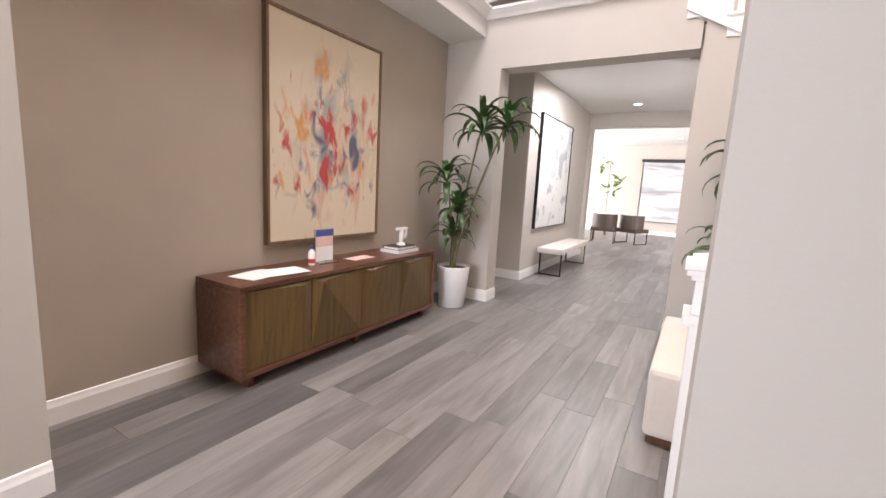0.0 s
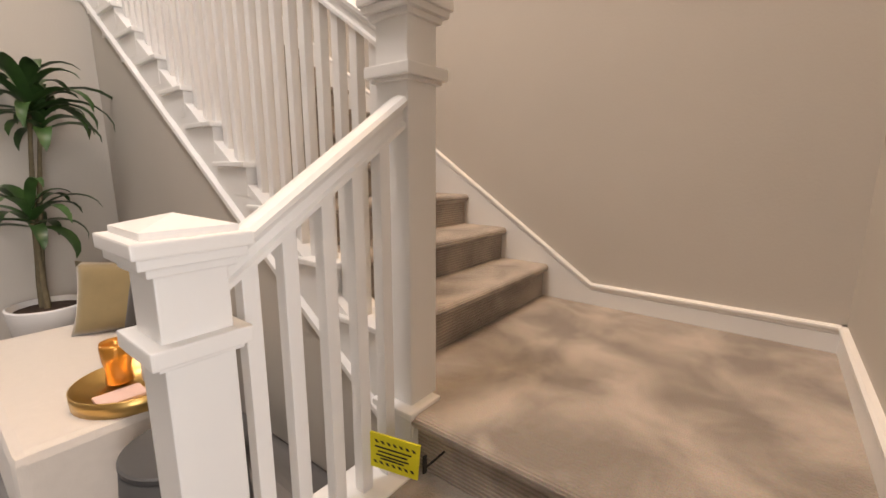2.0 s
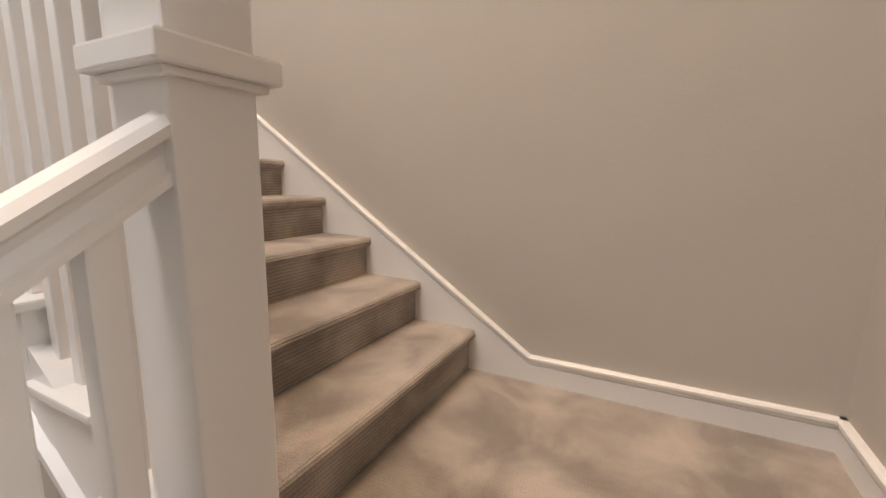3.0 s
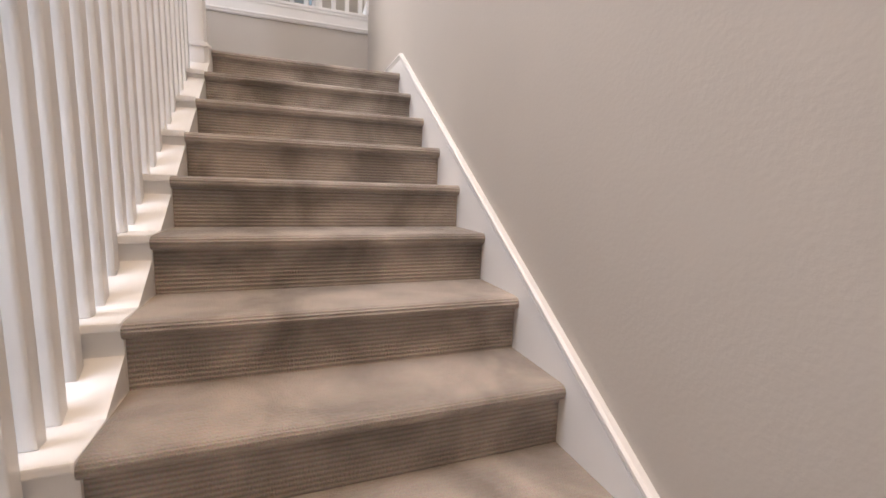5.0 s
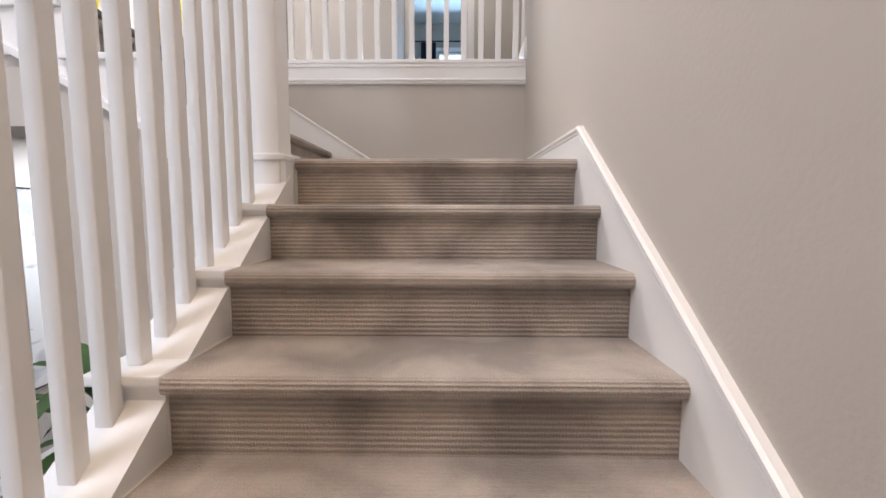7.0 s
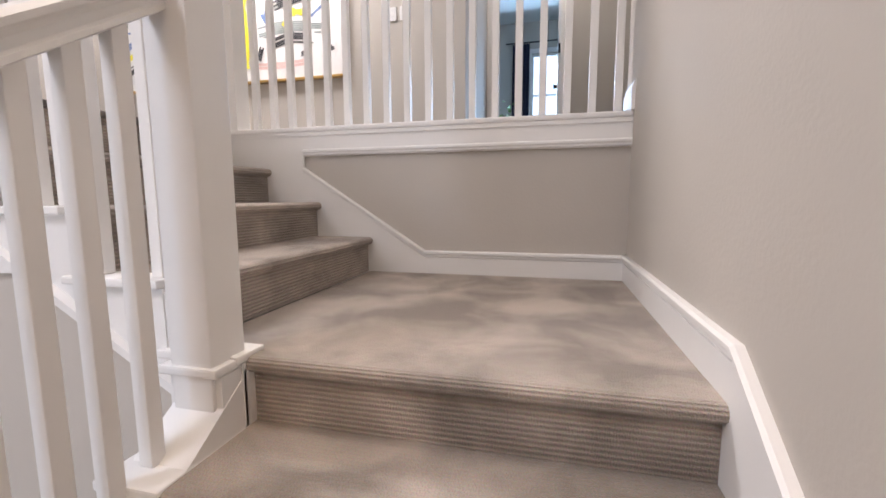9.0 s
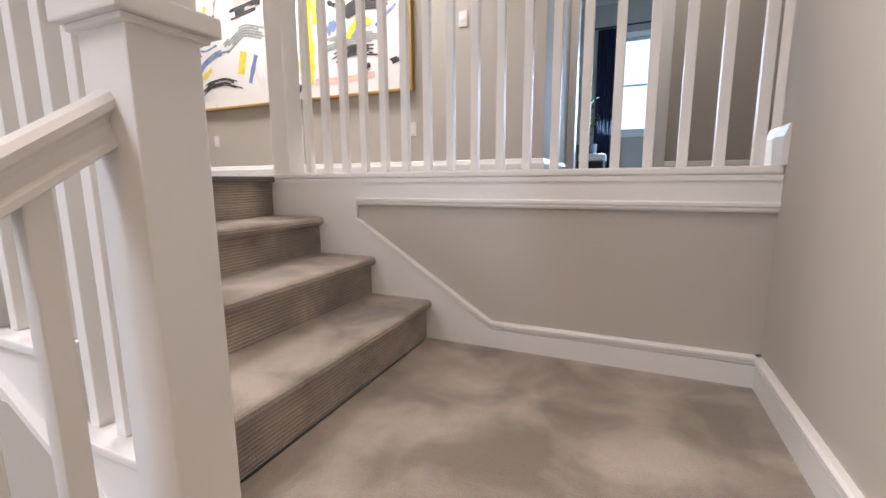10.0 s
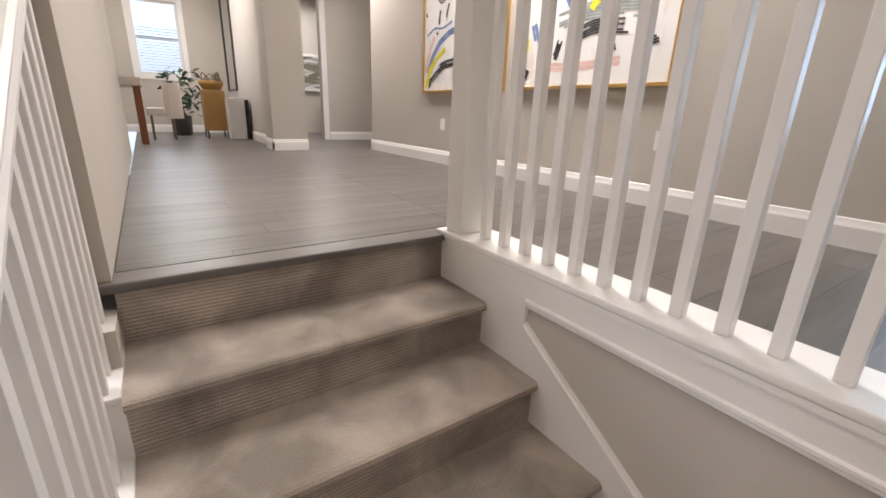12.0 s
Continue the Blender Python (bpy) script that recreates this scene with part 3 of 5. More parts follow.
prism(bm, [(SOUTH, LAND - 0.01), (0.32, LAND - 0.01), (2.98, PLAT - 0.1), (NORTH, PLAT - 0.1), (NORTH, PLAT + 0.085), (2.707, PLAT + 0.085), (-0.238, LAND + 0.075), (SOUTH, LAND + 0.075)], 0, EAST - 0.018, EAST - 0.001)
structure("skirt_board", bm, "white")
bm = bmesh.new()
sweep(bm, CAP, (EAST, SOUTH, LAND + 0.074), (EAST, -0.238, LAND + 0.074), (-1, 0, 0))
sweep(bm, CAP, (EAST, -0.238, LAND + 0.074), (EAST, 2.707, PLAT + 0.084), (-1, 0, 0))
sweep(bm, CAP, (EAST, 2.707, PLAT + 0.084), (EAST, NORTH, PLAT + 0.084), (-1, 0, 0))
structure("trim", bm, "white")
bm = boxes(((-0.15, SOUTH + 0.001, LAND), (EAST - 0.018, SOUTH + 0.018, LAND + 0.075)))
prism(bm, [(-0.15, LAND), (-0.15, LAND + 0.075), (-0.3, LAND + 0.06), (-0.84, 0.16), (-0.84, 0.0), (-0.5, 0.0)], 1, SOUTH + 0.001, SOUTH + 0.018)
structure("skirt_board", bm, "white")
bm = bmesh.new()
sweep(bm, CAP, (-0.15, SOUTH, LAND + 0.074), (EAST, SOUTH, LAND + 0.074), (0, 1, 0))
sweep(bm, CAP, (-0.84, SOUTH, 0.16), (-0.15, SOUTH, LAND + 0.074), (0, 1, 0))
structure("trim", bm, "white")

# ---- half wall north of the stair, with its apron and ledge ----
wall("wall_stair_north", 1, NORTH, 0.185, -1.02, EAST, PLAT - 0.3, TOP - 0.015, "paint")
structure("wall_stair_north_end", boxes(((-1.175, NORTH, 3.056), (-1.0205, NORTH + 0.185, TOP - 0.015))), "paint")
bm = bmesh.new()
prism(bm, [(EAST, PLAT - 0.1), (EAST, PLAT + 0.085), (0.095, PLAT + 0.085), (-0.608, 3.068), (-0.608, 3.178), (EAST, 3.178), (EAST, TOP - 0.02), (-1.16, TOP - 0.02), (-1.16, 3.06), (-1.018, 3.06), (-1.018, PLAT - 0.1)], 1, NORTH - 0.018, NORTH - 0.001)
structure("skirt_board", bm, "white")
bm = bmesh.new()
sweep(bm, CAP, (EAST, NORTH, PLAT + 0.084), (0.095, NORTH, PLAT + 0.084), (0, -1, 0))
sweep(bm, CAP, (0.095, NORTH, PLAT + 0.084), (-0.608, NORTH, 3.056), (0, -1, 0))
sweep(bm, CAP, (EAST, NORTH, 3.155), (-0.608, NORTH, 3.155), (0, -1, 0))
structure("trim", bm, "white")
structure("ledge", boxes(((-1.20, NORTH - 0.028, TOP - 0.014), (EAST - 0.001, NORTH + 0.195, TOP + 0.014)), bevel=0.008), "white")
structure("ledge_moulding", boxes(((-1.20, NORTH - 0.024, TOP - 0.035), (EAST - 0.001, NORTH - 0.0185, TOP - 0.0145)), ), "white")


baseboard((EAST, NORTH - 0.04, TOP + 0.014), (EAST, NORTH + 0.19, TOP + 0.014), (-1, 0, 0))

# ---- balustrades ----
def newel(root, x, y, z0, ring, extra=0.0, h=0.0575):
    """A square post with a collar and a stepped pyramid cap. ring: top of the collar."""
    post = part("newel_post", boxes(((x - h, y - h, z0), (x + h, y + h, ring + 0.14)), bevel=0.004), "white", root)
    r = h + 0.024
    bm = bmesh.new()
    box(bm, (x - r, y - r, ring - 0.032), (x + r, y + r, ring), 0.004)
    box(bm, (x - r + 0.013, y - r + 0.013, ring - 0.042), (x + r - 0.013, y + r - 0.013, ring - 0.032), 0.002)
    part("collar", bm, "white", post)
    t = ring + 0.128
    part("cap_moulding", boxes(((x - h - 0.012, y - h - 0.012, t - 0.016), (x + h + 0.012, y + h + 0.012, t)), bevel=0.003), "white", post)
    part("cap_fillet", boxes(((x - h - 0.026, y - h - 0.026, t), (x + h + 0.026, y + h + 0.026, t + 0.018)), bevel=0.003), "white", post)
    part("cap_plate", boxes(((x - h - 0.034, y - h - 0.034, t + 0.018), (x + h + 0.034, y + h + 0.034, t + 0.044)), bevel=0.004), "white", post)
    bm = bmesh.new()
    q = h + 0.016
    corners = ((-1, -1), (1, -1), (1, 1), (-1, 1))
    vs = [bm.verts.new((x + a * q, y + b * q, t + 0.044)) for a, b in corners]
    v2 = [bm.verts.new((x + a * q, y + b * q, t + 0.056)) for a, b in corners]
    ap = bm.verts.new((x, y, t + 0.076))
    for i in range(4):
        bm.faces.new((vs[i], vs[(i + 1) % 4], v2[(i + 1) % 4], v2[i]))
        bm.faces.new((v2[i], v2[(i + 1) % 4], ap))
    part("cap_pyramid", bm, "white", post)
    return post


RAIL = [(-0.018, 0.0), (0.018, 0.0), (0.031, 0.006), (0.031, 0.020), (0.020, 0.028), (0.016, 0.050), (0.022, 0.064), (0.034, 0.072), (0.036, 0.088), (0.026, 0.102), (0, 0.108),
        (-0.026, 0.102), (-0.036, 0.088), (-0.034, 0.072), (-0.022, 0.064), (-0.016, 0.050), (-0.020, 0.028), (-0.031, 0.020), (-0.031, 0.006)]


RAIL = [(a * 0.9, b * 0.82) for a, b in RAIL]


def handrail(root, p0, p1, side):
    """p0, p1: underside of the rail at its two ends."""
    return part("handrail", sweep(bmesh.new(), RAIL, p0, p1, side), "white", root)


def baluster(root, x, y, z0, z1, h=0.0175):
    part("baluster", boxes(((x - h, y - h, z0), (x + h, y + h, z1)), bevel=0.003), "white", root)


N1 = (-0.785, -0.145)
N2 = (-0.168, -0.112)
N3 = (-0.078, 2.668)
N4 = (-1.105, NORTH + 0.065)
lowb = thing("lower_balustrade", (-0.5, -0.13, 0), "white painted balustrade with square newel posts beside the lower steps", "stair railing")
newel(lowb, N1[0], N1[1], 0.0, 0.965)
newel(lowb, N2[0], N2[1], LAND + 0.012, 1.505)
y = -0.135
ra, rb = (N1[0] + 0.05, y, 0.998), (N2[0] - 0.05, y, 1.345)
handrail(lowb, ra, rb, (0, 1, 0))
for x, z in ((-0.665, RISE), (-0.575, RISE), (-0.475, 2 * RISE), (-0.385, 2 * RISE), (-0.295, 2 * RISE)):
    zt = ra[2] + (rb[2] - ra[2]) * (x - ra[0]) / (rb[0] - ra[0])
    baluster(lowb, x, y, z + 0.005, zt + 0.012)

mainb = thing("main_balustrade", (-0.1, 1.3, LAND), "white painted balustrade with square balusters up the long flight", "stair railing")
x = -0.095
ra, rb = (x, N2[1] + 0.05, 1.515), (x, N3[1] - 0.05, 1.515 + SLOPE * (N3[1] - N2[1] - 0.1))
handrail(mainb, ra, rb, (1, 0, 0))
for k in range(10):
    for dy in (0.08, 0.17, 0.258):
        yy = GO * k + dy
        if yy < N3[1] - 0.08:
            baluster(mainb, x, yy, LAND + RISE * (k + 1) + 0.004, ra[2] + SLOPE * (yy - ra[1]) + 0.012)
newel(mainb, N3[0], N3[1], PLAT - 0.36, 3.535)

upb = thing("upper_balustrade", (-0.6, 2.7, PLAT), "white painted balustrade beside the upper steps", "stair railing")
y = FOYER_N + 0.03
su = (4 * RISE) / 1.2
ra, rb = (N3[0] - 0.05, y, 3.48), (-1.16, y, 3.48 + 0.62 * 1.05)
handrail(upb, ra, rb, (0, 1, 0))
for k in range(3):
    for dx in (0.07, 0.17, 0.27):
        xx = XN[k] - dx
        zt = ra[2] + (rb[2] - ra[2]) * (xx - ra[0]) / (rb[0] - ra[0])
        baluster(upb, xx, y, PLAT + UP * (k + 1) + 0.004, zt + 0.012)

topb = thing("landing_balustrade", (0, NORTH + 0.06, TOP), "white painted balustrade on the ledge above the stairwell", "stair railing")
newel(topb, N4[0], N4[1], TOP + 0.014, 4.44)
handrail(topb, (N4[0] + 0.05, N4[1], 4.26), (EAST - 0.002, N4[1], 4.26), (0, 1, 0))
n = 18
for i in range(n):
    baluster(topb, -0.952 + i * 0.1172, N4[1], TOP + 0.014, 4.272)

# ---- foyer furniture ----
def credenza():
    root = thing("credenza", (-3.33, 0.8, 0), "long walnut credenza with faceted bronze-brown door panels, on the wooden floor", "sideboard")
    x0, x1, y0, y1, z0, z1 = -3.585, -3.11, -0.30, 1.86, 0.09, 0.675
    part("top", boxes(((x0, y0, z1 - 0.03), (x1, y1, z1)), bevel=0.003), "walnut", root)
    part("side_panel", boxes(((x0, y0, z0), (x1, y0 + 0.03, z1 - 0.031)), bevel=0.002), "walnut", root)
    part("side_panel", boxes(((x0, y1 - 0.03, z0), (x1, y1, z1 - 0.031)), bevel=0.002), "walnut", root)
    part("bottom", boxes(((x0, y0 + 0.031, z0), (x1, y1 - 0.031, z0 + 0.03)), bevel=0.002), "walnut", root)
    part("back", boxes(((x0, y0 + 0.031, z0 + 0.031), (x0 + 0.012, y1 - 0.031, z1 - 0.031))), "walnut", root)
    w = (y1 - y0 - 0.07) / 4
    for i in range(4):
        a, b = y0 + 0.035 + i * w, y0 + 0.035 + (i + 1) * w - 0.004
        lo, hi = z0 + 0.034, z1 - 0.034
        door = part("door", boxes(((x1 - 0.035, a, lo), (x1 - 0.018, b, hi))), "bronze", root)
        m, f = (lo + hi) / 2, x1 - 0.017
        peak = (f + 0.028, a + (b - a) * (0.84 if i == 0 else 0.16), hi - 0.03)
        c = [(f, a, lo), (f, b, lo), (f, b, hi), (f, a, hi)]
        for j in range(4):
            bm = bmesh.new()
            t = [bm.verts.new(v) for v in (c[j], c[(j + 1) % 4], peak)]
            back = [bm.verts.new((v[0] - 0.004, v[1], v[2])) for v in (c[j], c[(j + 1) % 4], peak)]
            bm.faces.new(t)
            bm.faces.new(back[::-1])
            for q in range(3):
                bm.faces.new((t[q], back[q], back[(q + 1) % 3], t[(q + 1) % 3]))
            part("veneer_facet", bm, "bronze", door)
    for y in (y0 + 0.10, (y0 + y1) / 2, y1 - 0.10):
        part("leg", boxes(((x0 + 0.05, y - 0.02, 0), (x1 - 0.06, y + 0.02, z0)), bevel=0.002), "walnut", root)


credenza()


def picture(name, axis, face, a0, a1, z0, z1, toward, art, frame_mat, label, fw=0.03, depth=0.05, category="framed picture"):
    """A framed picture whose face looks along +-axis."""
    c = [0, 0, 0]
    c[axis], c[1 - axis], c[2] = face, (a0 + a1) / 2, (z0 + z1) / 2
    root = thing(name, c, label, category)

    def bx(u0, u1, w0, w1, d0, d1):
        lo, hi = [0, 0, 0], [0, 0, 0]
        lo[axis], hi[axis] = sorted((face + toward * d0, face + toward * d1))
        lo[1 - axis], hi[1 - axis] = u0, u1
        lo[2], hi[2] = w0, w1
        return lo, hi
    part("frame", boxes(bx(a0, a1, z0, z0 + fw, 0.001, depth), bx(a0, a1, z1 - fw, z1, 0.001, depth), bx(a0, a0 + fw, z0 + fw, z1 - fw, 0.001, depth), bx(a1 - fw, a1, z0 + fw, z1 - fw, 0.001, depth)), frame_mat, root)
    part("canvas", boxes(bx(a0 + fw, a1 - fw, z0 + fw, z1 - fw, 0.004, depth - 0.014)), art, root)
    return root


picture("abstract_painting", 0, WEST, 0.215, 1.455, 0.83, 2.53, 1, "art_foyer", "frame_wood", "large red and blue abstract painting in a brown frame", 0.022)
picture("hall_painting", 0, -3.05, 4.55, 6.25, 0.75, 2.5, 1, "art_hall", "black", "tall grey abstract painting with a black edge above the bench", 0.008)
picture("seascape_painting", 1, 15.0, -2.75, -1.35, 0.45, 2.55, -1, "art_sea", "black", "tall pale seascape painting in a thin dark frame", 0.018)
rod = thing("picture_rail_rod", (-2.05, 14.97, 2.55), "dark wooden hanging bar along the top of the seascape painting", "hanging bar")
part("bar", boxes(((-2.80, 14.90, 2.551), (-1.30, 14.99, 2.64)), bevel=0.006), "charcoal", rod)
pa = picture("upper_hall_painting", 1, 5.48, -3.76, -2.50, 4.01, 5.42, -1, "art_pair", "gold", "black, yellow and blue abstract painting in a gold frame", 0.02)
pb = picture("upper_hall_painting", 1, 5.48, -2.31, -1.05, 4.01, 5.42, -1, "art_pair", "gold", "black, yellow and blue abstract painting in a gold frame", 0.02)


def strokes(root, name, mat, x0, z0, lines, seed, proud=0.0):
    """Dry brush marks lying on a canvas: each line is (points, width, bristles), in metres from the canvas corner."""
    rng = random.Random(seed)
    yy = 5.443 - 0.0006 * (1 + proud)
    for pts, width, bristles in lines:
        bm = bmesh.new()
        path = []
        for (a, b), (c, d) in zip(pts, pts[1:]):
            path += [(a + (c - a) * i / 6, b + (d - b) * i / 6) for i in range(6)]
        path.append(pts[-1])
        for _ in range(2):
            path = [path[0]] + [((p[0] + 2 * q[0] + r[0]) / 4, (p[1] + 2 * q[1] + r[1]) / 4) for p, q, r in zip(path, path[1:], path[2:])] + [path[-1]]
        n = len(path)
        for j in range(bristles):
            off = (j - (bristles - 1) / 2) * width / bristles
            i0, i1 = (rng.randint(0, n // 6), n - 1 - rng.randint(0, n // 5)) if bristles > 1 else (0, n - 1)
            gap = rng.random() if bristles > 3 else 2
            prev = None
            for i in range(i0, i1 + 1):
                p, q = path[max(i - 1, 0)], path[min(i + 1, n - 1)]
                d = Vector((q[0] - p[0], q[1] - p[1]))
                d = d.normalized() if d.length else Vector((1, 0))
                nx, nz = -d.y, d.x
                h = width / bristles * (0.5 if bristles > 1 else 0.45 + 0.12 * math.sin(i * 1.7 + seed)) * rng.uniform(0.75, 1.0)
                cx, cz = path[i][0] + nx * off, path[i][1] + nz * off
                row = [bm.verts.new((x0 + cx + nx * h, yy, z0 + cz + nz * h)), bm.verts.new((x0 + cx - nx * h, yy, z0 + cz - nz * h))]
                if prev and not (gap < 0.45 and abs(i / n - gap * 2) < 0.12):
                    bm.faces.new((prev[0], prev[1], row[1], row[0]))
                prev = row
        part(name, bm, mat, root)


# bold arcs and marks of the west canvas, then of the east one
CW, CE, CZ = -3.74, -2.29, 4.03
strokes(pa, "pink_stroke", "pink_paint", CW, CZ, [([(0.03, 0.18), (0.10, 0.38), (0.18, 0.50)], 0.06, 1), ([(0.75, 0.95), (1.0, 1.02)], 0.12, 1), ([(0.2, 1.1), (0.5, 1.2)], 0.09, 2)], 1)
strokes(pa, "grey_stroke", "grey_paint", CW, CZ, [([(0.10, 1.05), (0.16, 0.88), (0.32, 0.80), (0.46, 0.90), (0.52, 1.10)], 0.05, 4), ([(0.6, 0.55), (0.85, 0.7), (1.15, 0.62)], 0.12, 5), ([(0.7, 1.2), (1.1, 1.25)], 0.10, 5)], 2, 1)
strokes(pa, "blue_stroke", "blue_paint", CW, CZ, [([(0.06, 0.10), (0.14, 0.30), (0.28, 0.44), (0.46, 0.52), (0.70, 0.53)], 0.055, 3), ([(0.05, 0.52), (0.18, 0.58), (0.32, 0.56), (0.48, 0.60)], 0.022, 1), ([(0.9, 0.2), (1.0, 0.45)], 0.07, 1)], 3, 2)
strokes(pa, "yellow_stroke", "yellow_paint", CW, CZ, [([(0.04, 0.03), (0.12, 0.20), (0.24, 0.31)], 0.065, 1), ([(0.24, 0.30), (0.38, 0.38)], 0.05, 1), ([(0.3, 0.82), (0.36, 0.98)], 0.05, 1), ([(0.78, 0.25), (0.84, 0.5)], 0.09, 2)], 4, 3)
strokes(pa, "black_stroke", "ink", CW, CZ, [([(0.08, 0.02), (0.18, 0.14), (0.34, 0.23), (0.56, 0.25), (0.80, 0.18)], 0.075, 6), ([(0.02, 0.70), (0.05, 0.72)], 0.045, 3), ([(0.03, 0.98), (0.09, 0.98)], 0.05, 4), ([(0.26, 0.60), (0.28, 0.72)], 0.035, 1), ([(0.38, 0.62), (0.42, 0.76)], 0.03, 3), ([(0.22, 0.52), (0.25, 0.53)], 0.035, 1), ([(0.14, 0.92), (0.30, 0.76), (0.48, 0.88)], 0.016, 1), ([(0.7, 0.85), (1.1, 0.9)], 0.10, 6)], 5, 4)
strokes(pb, "pink_stroke", "pink_paint", CE, CZ, [([(0.36, 1.02), (0.46, 0.92)], 0.09, 1), ([(0.10, 0.14), (0.55, 0.12), (0.95, 0.14)], 0.06, 2), ([(0.9, 1.1), (1.05, 1.0)], 0.1, 1)], 6)
strokes(pb, "grey_stroke", "grey_paint", CE, CZ, [([(0.35, 0.42), (0.60, 0.46), (1.0, 0.42)], 0.11, 6), ([(0.5, 0.95), (0.75, 1.1)], 0.1, 4), ([(0.04, 1.2), (0.3, 1.15)], 0.08, 4)], 7, 1)
strokes(pb, "blue_stroke", "blue_paint", CE, CZ, [([(0.40, 0.54), (0.50, 0.60)], 0.11, 1), ([(1.02, 0.72), (1.12, 0.86)], 0.05, 3), ([(0.9, 0.52), (1.1, 0.66)], 0.03, 1), ([(0.16, 0.30), (0.10, 0.46)], 0.06, 2)], 8, 2)
strokes(pb, "yellow_stroke", "yellow_paint", CE, CZ, [([(0.20, 0.12), (0.22, 0.40), (0.19, 0.66), (0.24, 0.98)], 0.085, 1), ([(0.27, 0.62), (0.30, 0.90)], 0.06, 2), ([(0.62, 0.46), (0.70, 0.58), (0.86, 0.56)], 0.07, 1), ([(0.04, 0.22), (0.06, 0.34)], 0.05, 1)], 9, 3)
strokes(pb, "black_stroke", "ink", CE, CZ, [([(0.52, 0.64), (0.78, 0.72), (1.08, 0.70)], 0.12, 7), ([(0.44, 0.30), (0.66, 0.36), (0.92, 0.33)], 0.09, 6), ([(0.04, 0.05), (0.08, 0.14)], 0.06, 2), ([(0.05, 0.84), (0.09, 0.96)], 0.04, 2), ([(0.34, 0.18), (0.38, 0.30)], 0.05, 3), ([(0.60, 0.98), (0.66, 1.08)], 0.05, 4), ([(0.96, 0.95), (1.14, 1.02)], 0.06, 5), ([(1.04, 0.22), (1.12, 0.24)], 0.05, 3), ([(0.78, 0.20), (0.84, 0.22)], 0.04, 3), ([(0.42, 0.78), (0.50, 0.74)], 0.05, 1)], 10, 4)


def palm(name, x, y, label, crowns, pot_top=0.41, pot_r=0.16, seed=1):
    rng = random.Random(seed)
    root = thing(name, (x, y, 0), label, "potted plant")
    r = pot_r
    bm = lathe(bmesh.new(), [(r * 0.74, 0), (r * 0.78, 0.004), (r, pot_top - 0.01), (r, pot_top), (r - 0.015, pot_top), (r - 0.018, pot_top - 0.05), (0.01, pot_top - 0.05)], 36, (x, y))
    part("pot", bm, "ceramic", root, smooth=True)
    part("soil", lathe(bmesh.new(), [(r - 0.02, pot_top - 0.045), (r - 0.03, pot_top - 0.03), (0.01, pot_top - 0.024)], 24, (x, y)), "soil", root)
    for cx, cy, cz, size in crowns:
        sx, sy = x + rng.uniform(-0.04, 0.04), y + rng.uniform(-0.04, 0.04)
        bm = bmesh.new()
        prev = None
        for i in range(9):
            t = i / 8
            px, py = sx + (cx - sx) * t ** 1.3, sy + (cy - sy) * t ** 1.3
            pz = pot_top - 0.04 + (cz - pot_top + 0.04) * t
            rr = 0.016 * (1 - 0.45 * t) * (1 + 0.12 * (i % 2))
            ring = [bm.verts.new((px + rr * math.cos(k * math.pi / 4), py + rr * math.sin(k * math.pi / 4), pz)) for k in range(8)]
            if prev:
                for k in range(8):
                    bm.faces.new((prev[k], prev[(k + 1) % 8], ring[(k + 1) % 8], ring[k]))
            prev = ring
        bm.faces.new(prev)
        part("cane", bm, "stem", root, smooth=True)
        count = int(15 * min(1.0, size / 0.36)) + 6
        for j in range(count):
            a = j * 2.39996 + rng.uniform(-0.3, 0.3)
            lift = 1.25 - 1.15 * (j / count) + rng.uniform(-0.2, 0.2)
            ln = size * rng.uniform(0.8, 1.35)
            w = 0.035 * rng.uniform(0.75, 1.2)
            base = Vector((cx, cy, cz - 0.10 * (j / count)))
            d = Vector((math.cos(a), math.sin(a), 0))
            sd = Vector((-math.sin(a), math.cos(a), 0))
            bm = bmesh.new()
            prev = None
            ang = lift
            p = base.copy()
            for s in range(9):
                t = s / 8
                wid = w * math.sin(math.pi * min(1, 0.12 + 0.88 * t)) ** 0.7 if s < 8 else 0.001
                up = Vector((0, 0, 1)) * math.cos(ang) - d * math.sin(ang)
                row = [bm.verts.new(p - sd * wid + up * wid * 0.35), bm.verts.new(p), bm.verts.new(p + sd * wid + up * wid * 0.35)]
                if prev:
                    bm.faces.new((prev[0], prev[1], row[1], row[0]))
                    bm.faces.new((prev[1], prev[2], row[2], row[1]))
                prev = row
                p = p + (d * math.cos(ang) + Vector((0, 0, 1)) * math.sin(ang)) * ln / 8
                ang -= 0.10 + 0.46 * t
            part("leaf", bm, "leaf", root, smooth=True)


palm("potted_palm", -3.14, 2.30, "tall several-caned dracaena in a white pot beside the credenza",
     [(-2.88, 2.28, 1.98, 0.42), (-2.62, 2.32, 2.02, 0.36), (-3.26, 2.25, 1.45, 0.36), (-3.08, 2.24, 1.12, 0.34), (-3.16, 2.27, 0.85, 0.28)], pot_top=0.46, pot_r=0.185, seed=3)
palm("potted_palm", -0.62, 2.38, "green dracaena in a white bowl pot behind the ottoman",
     [(-0.54, 2.42, 1.62, 0.44), (-0.62, 2.40, 0.98, 0.32), (-0.50, 2.46, 1.52, 0.26)], pot_top=0.44, pot_r=0.19, seed=8)


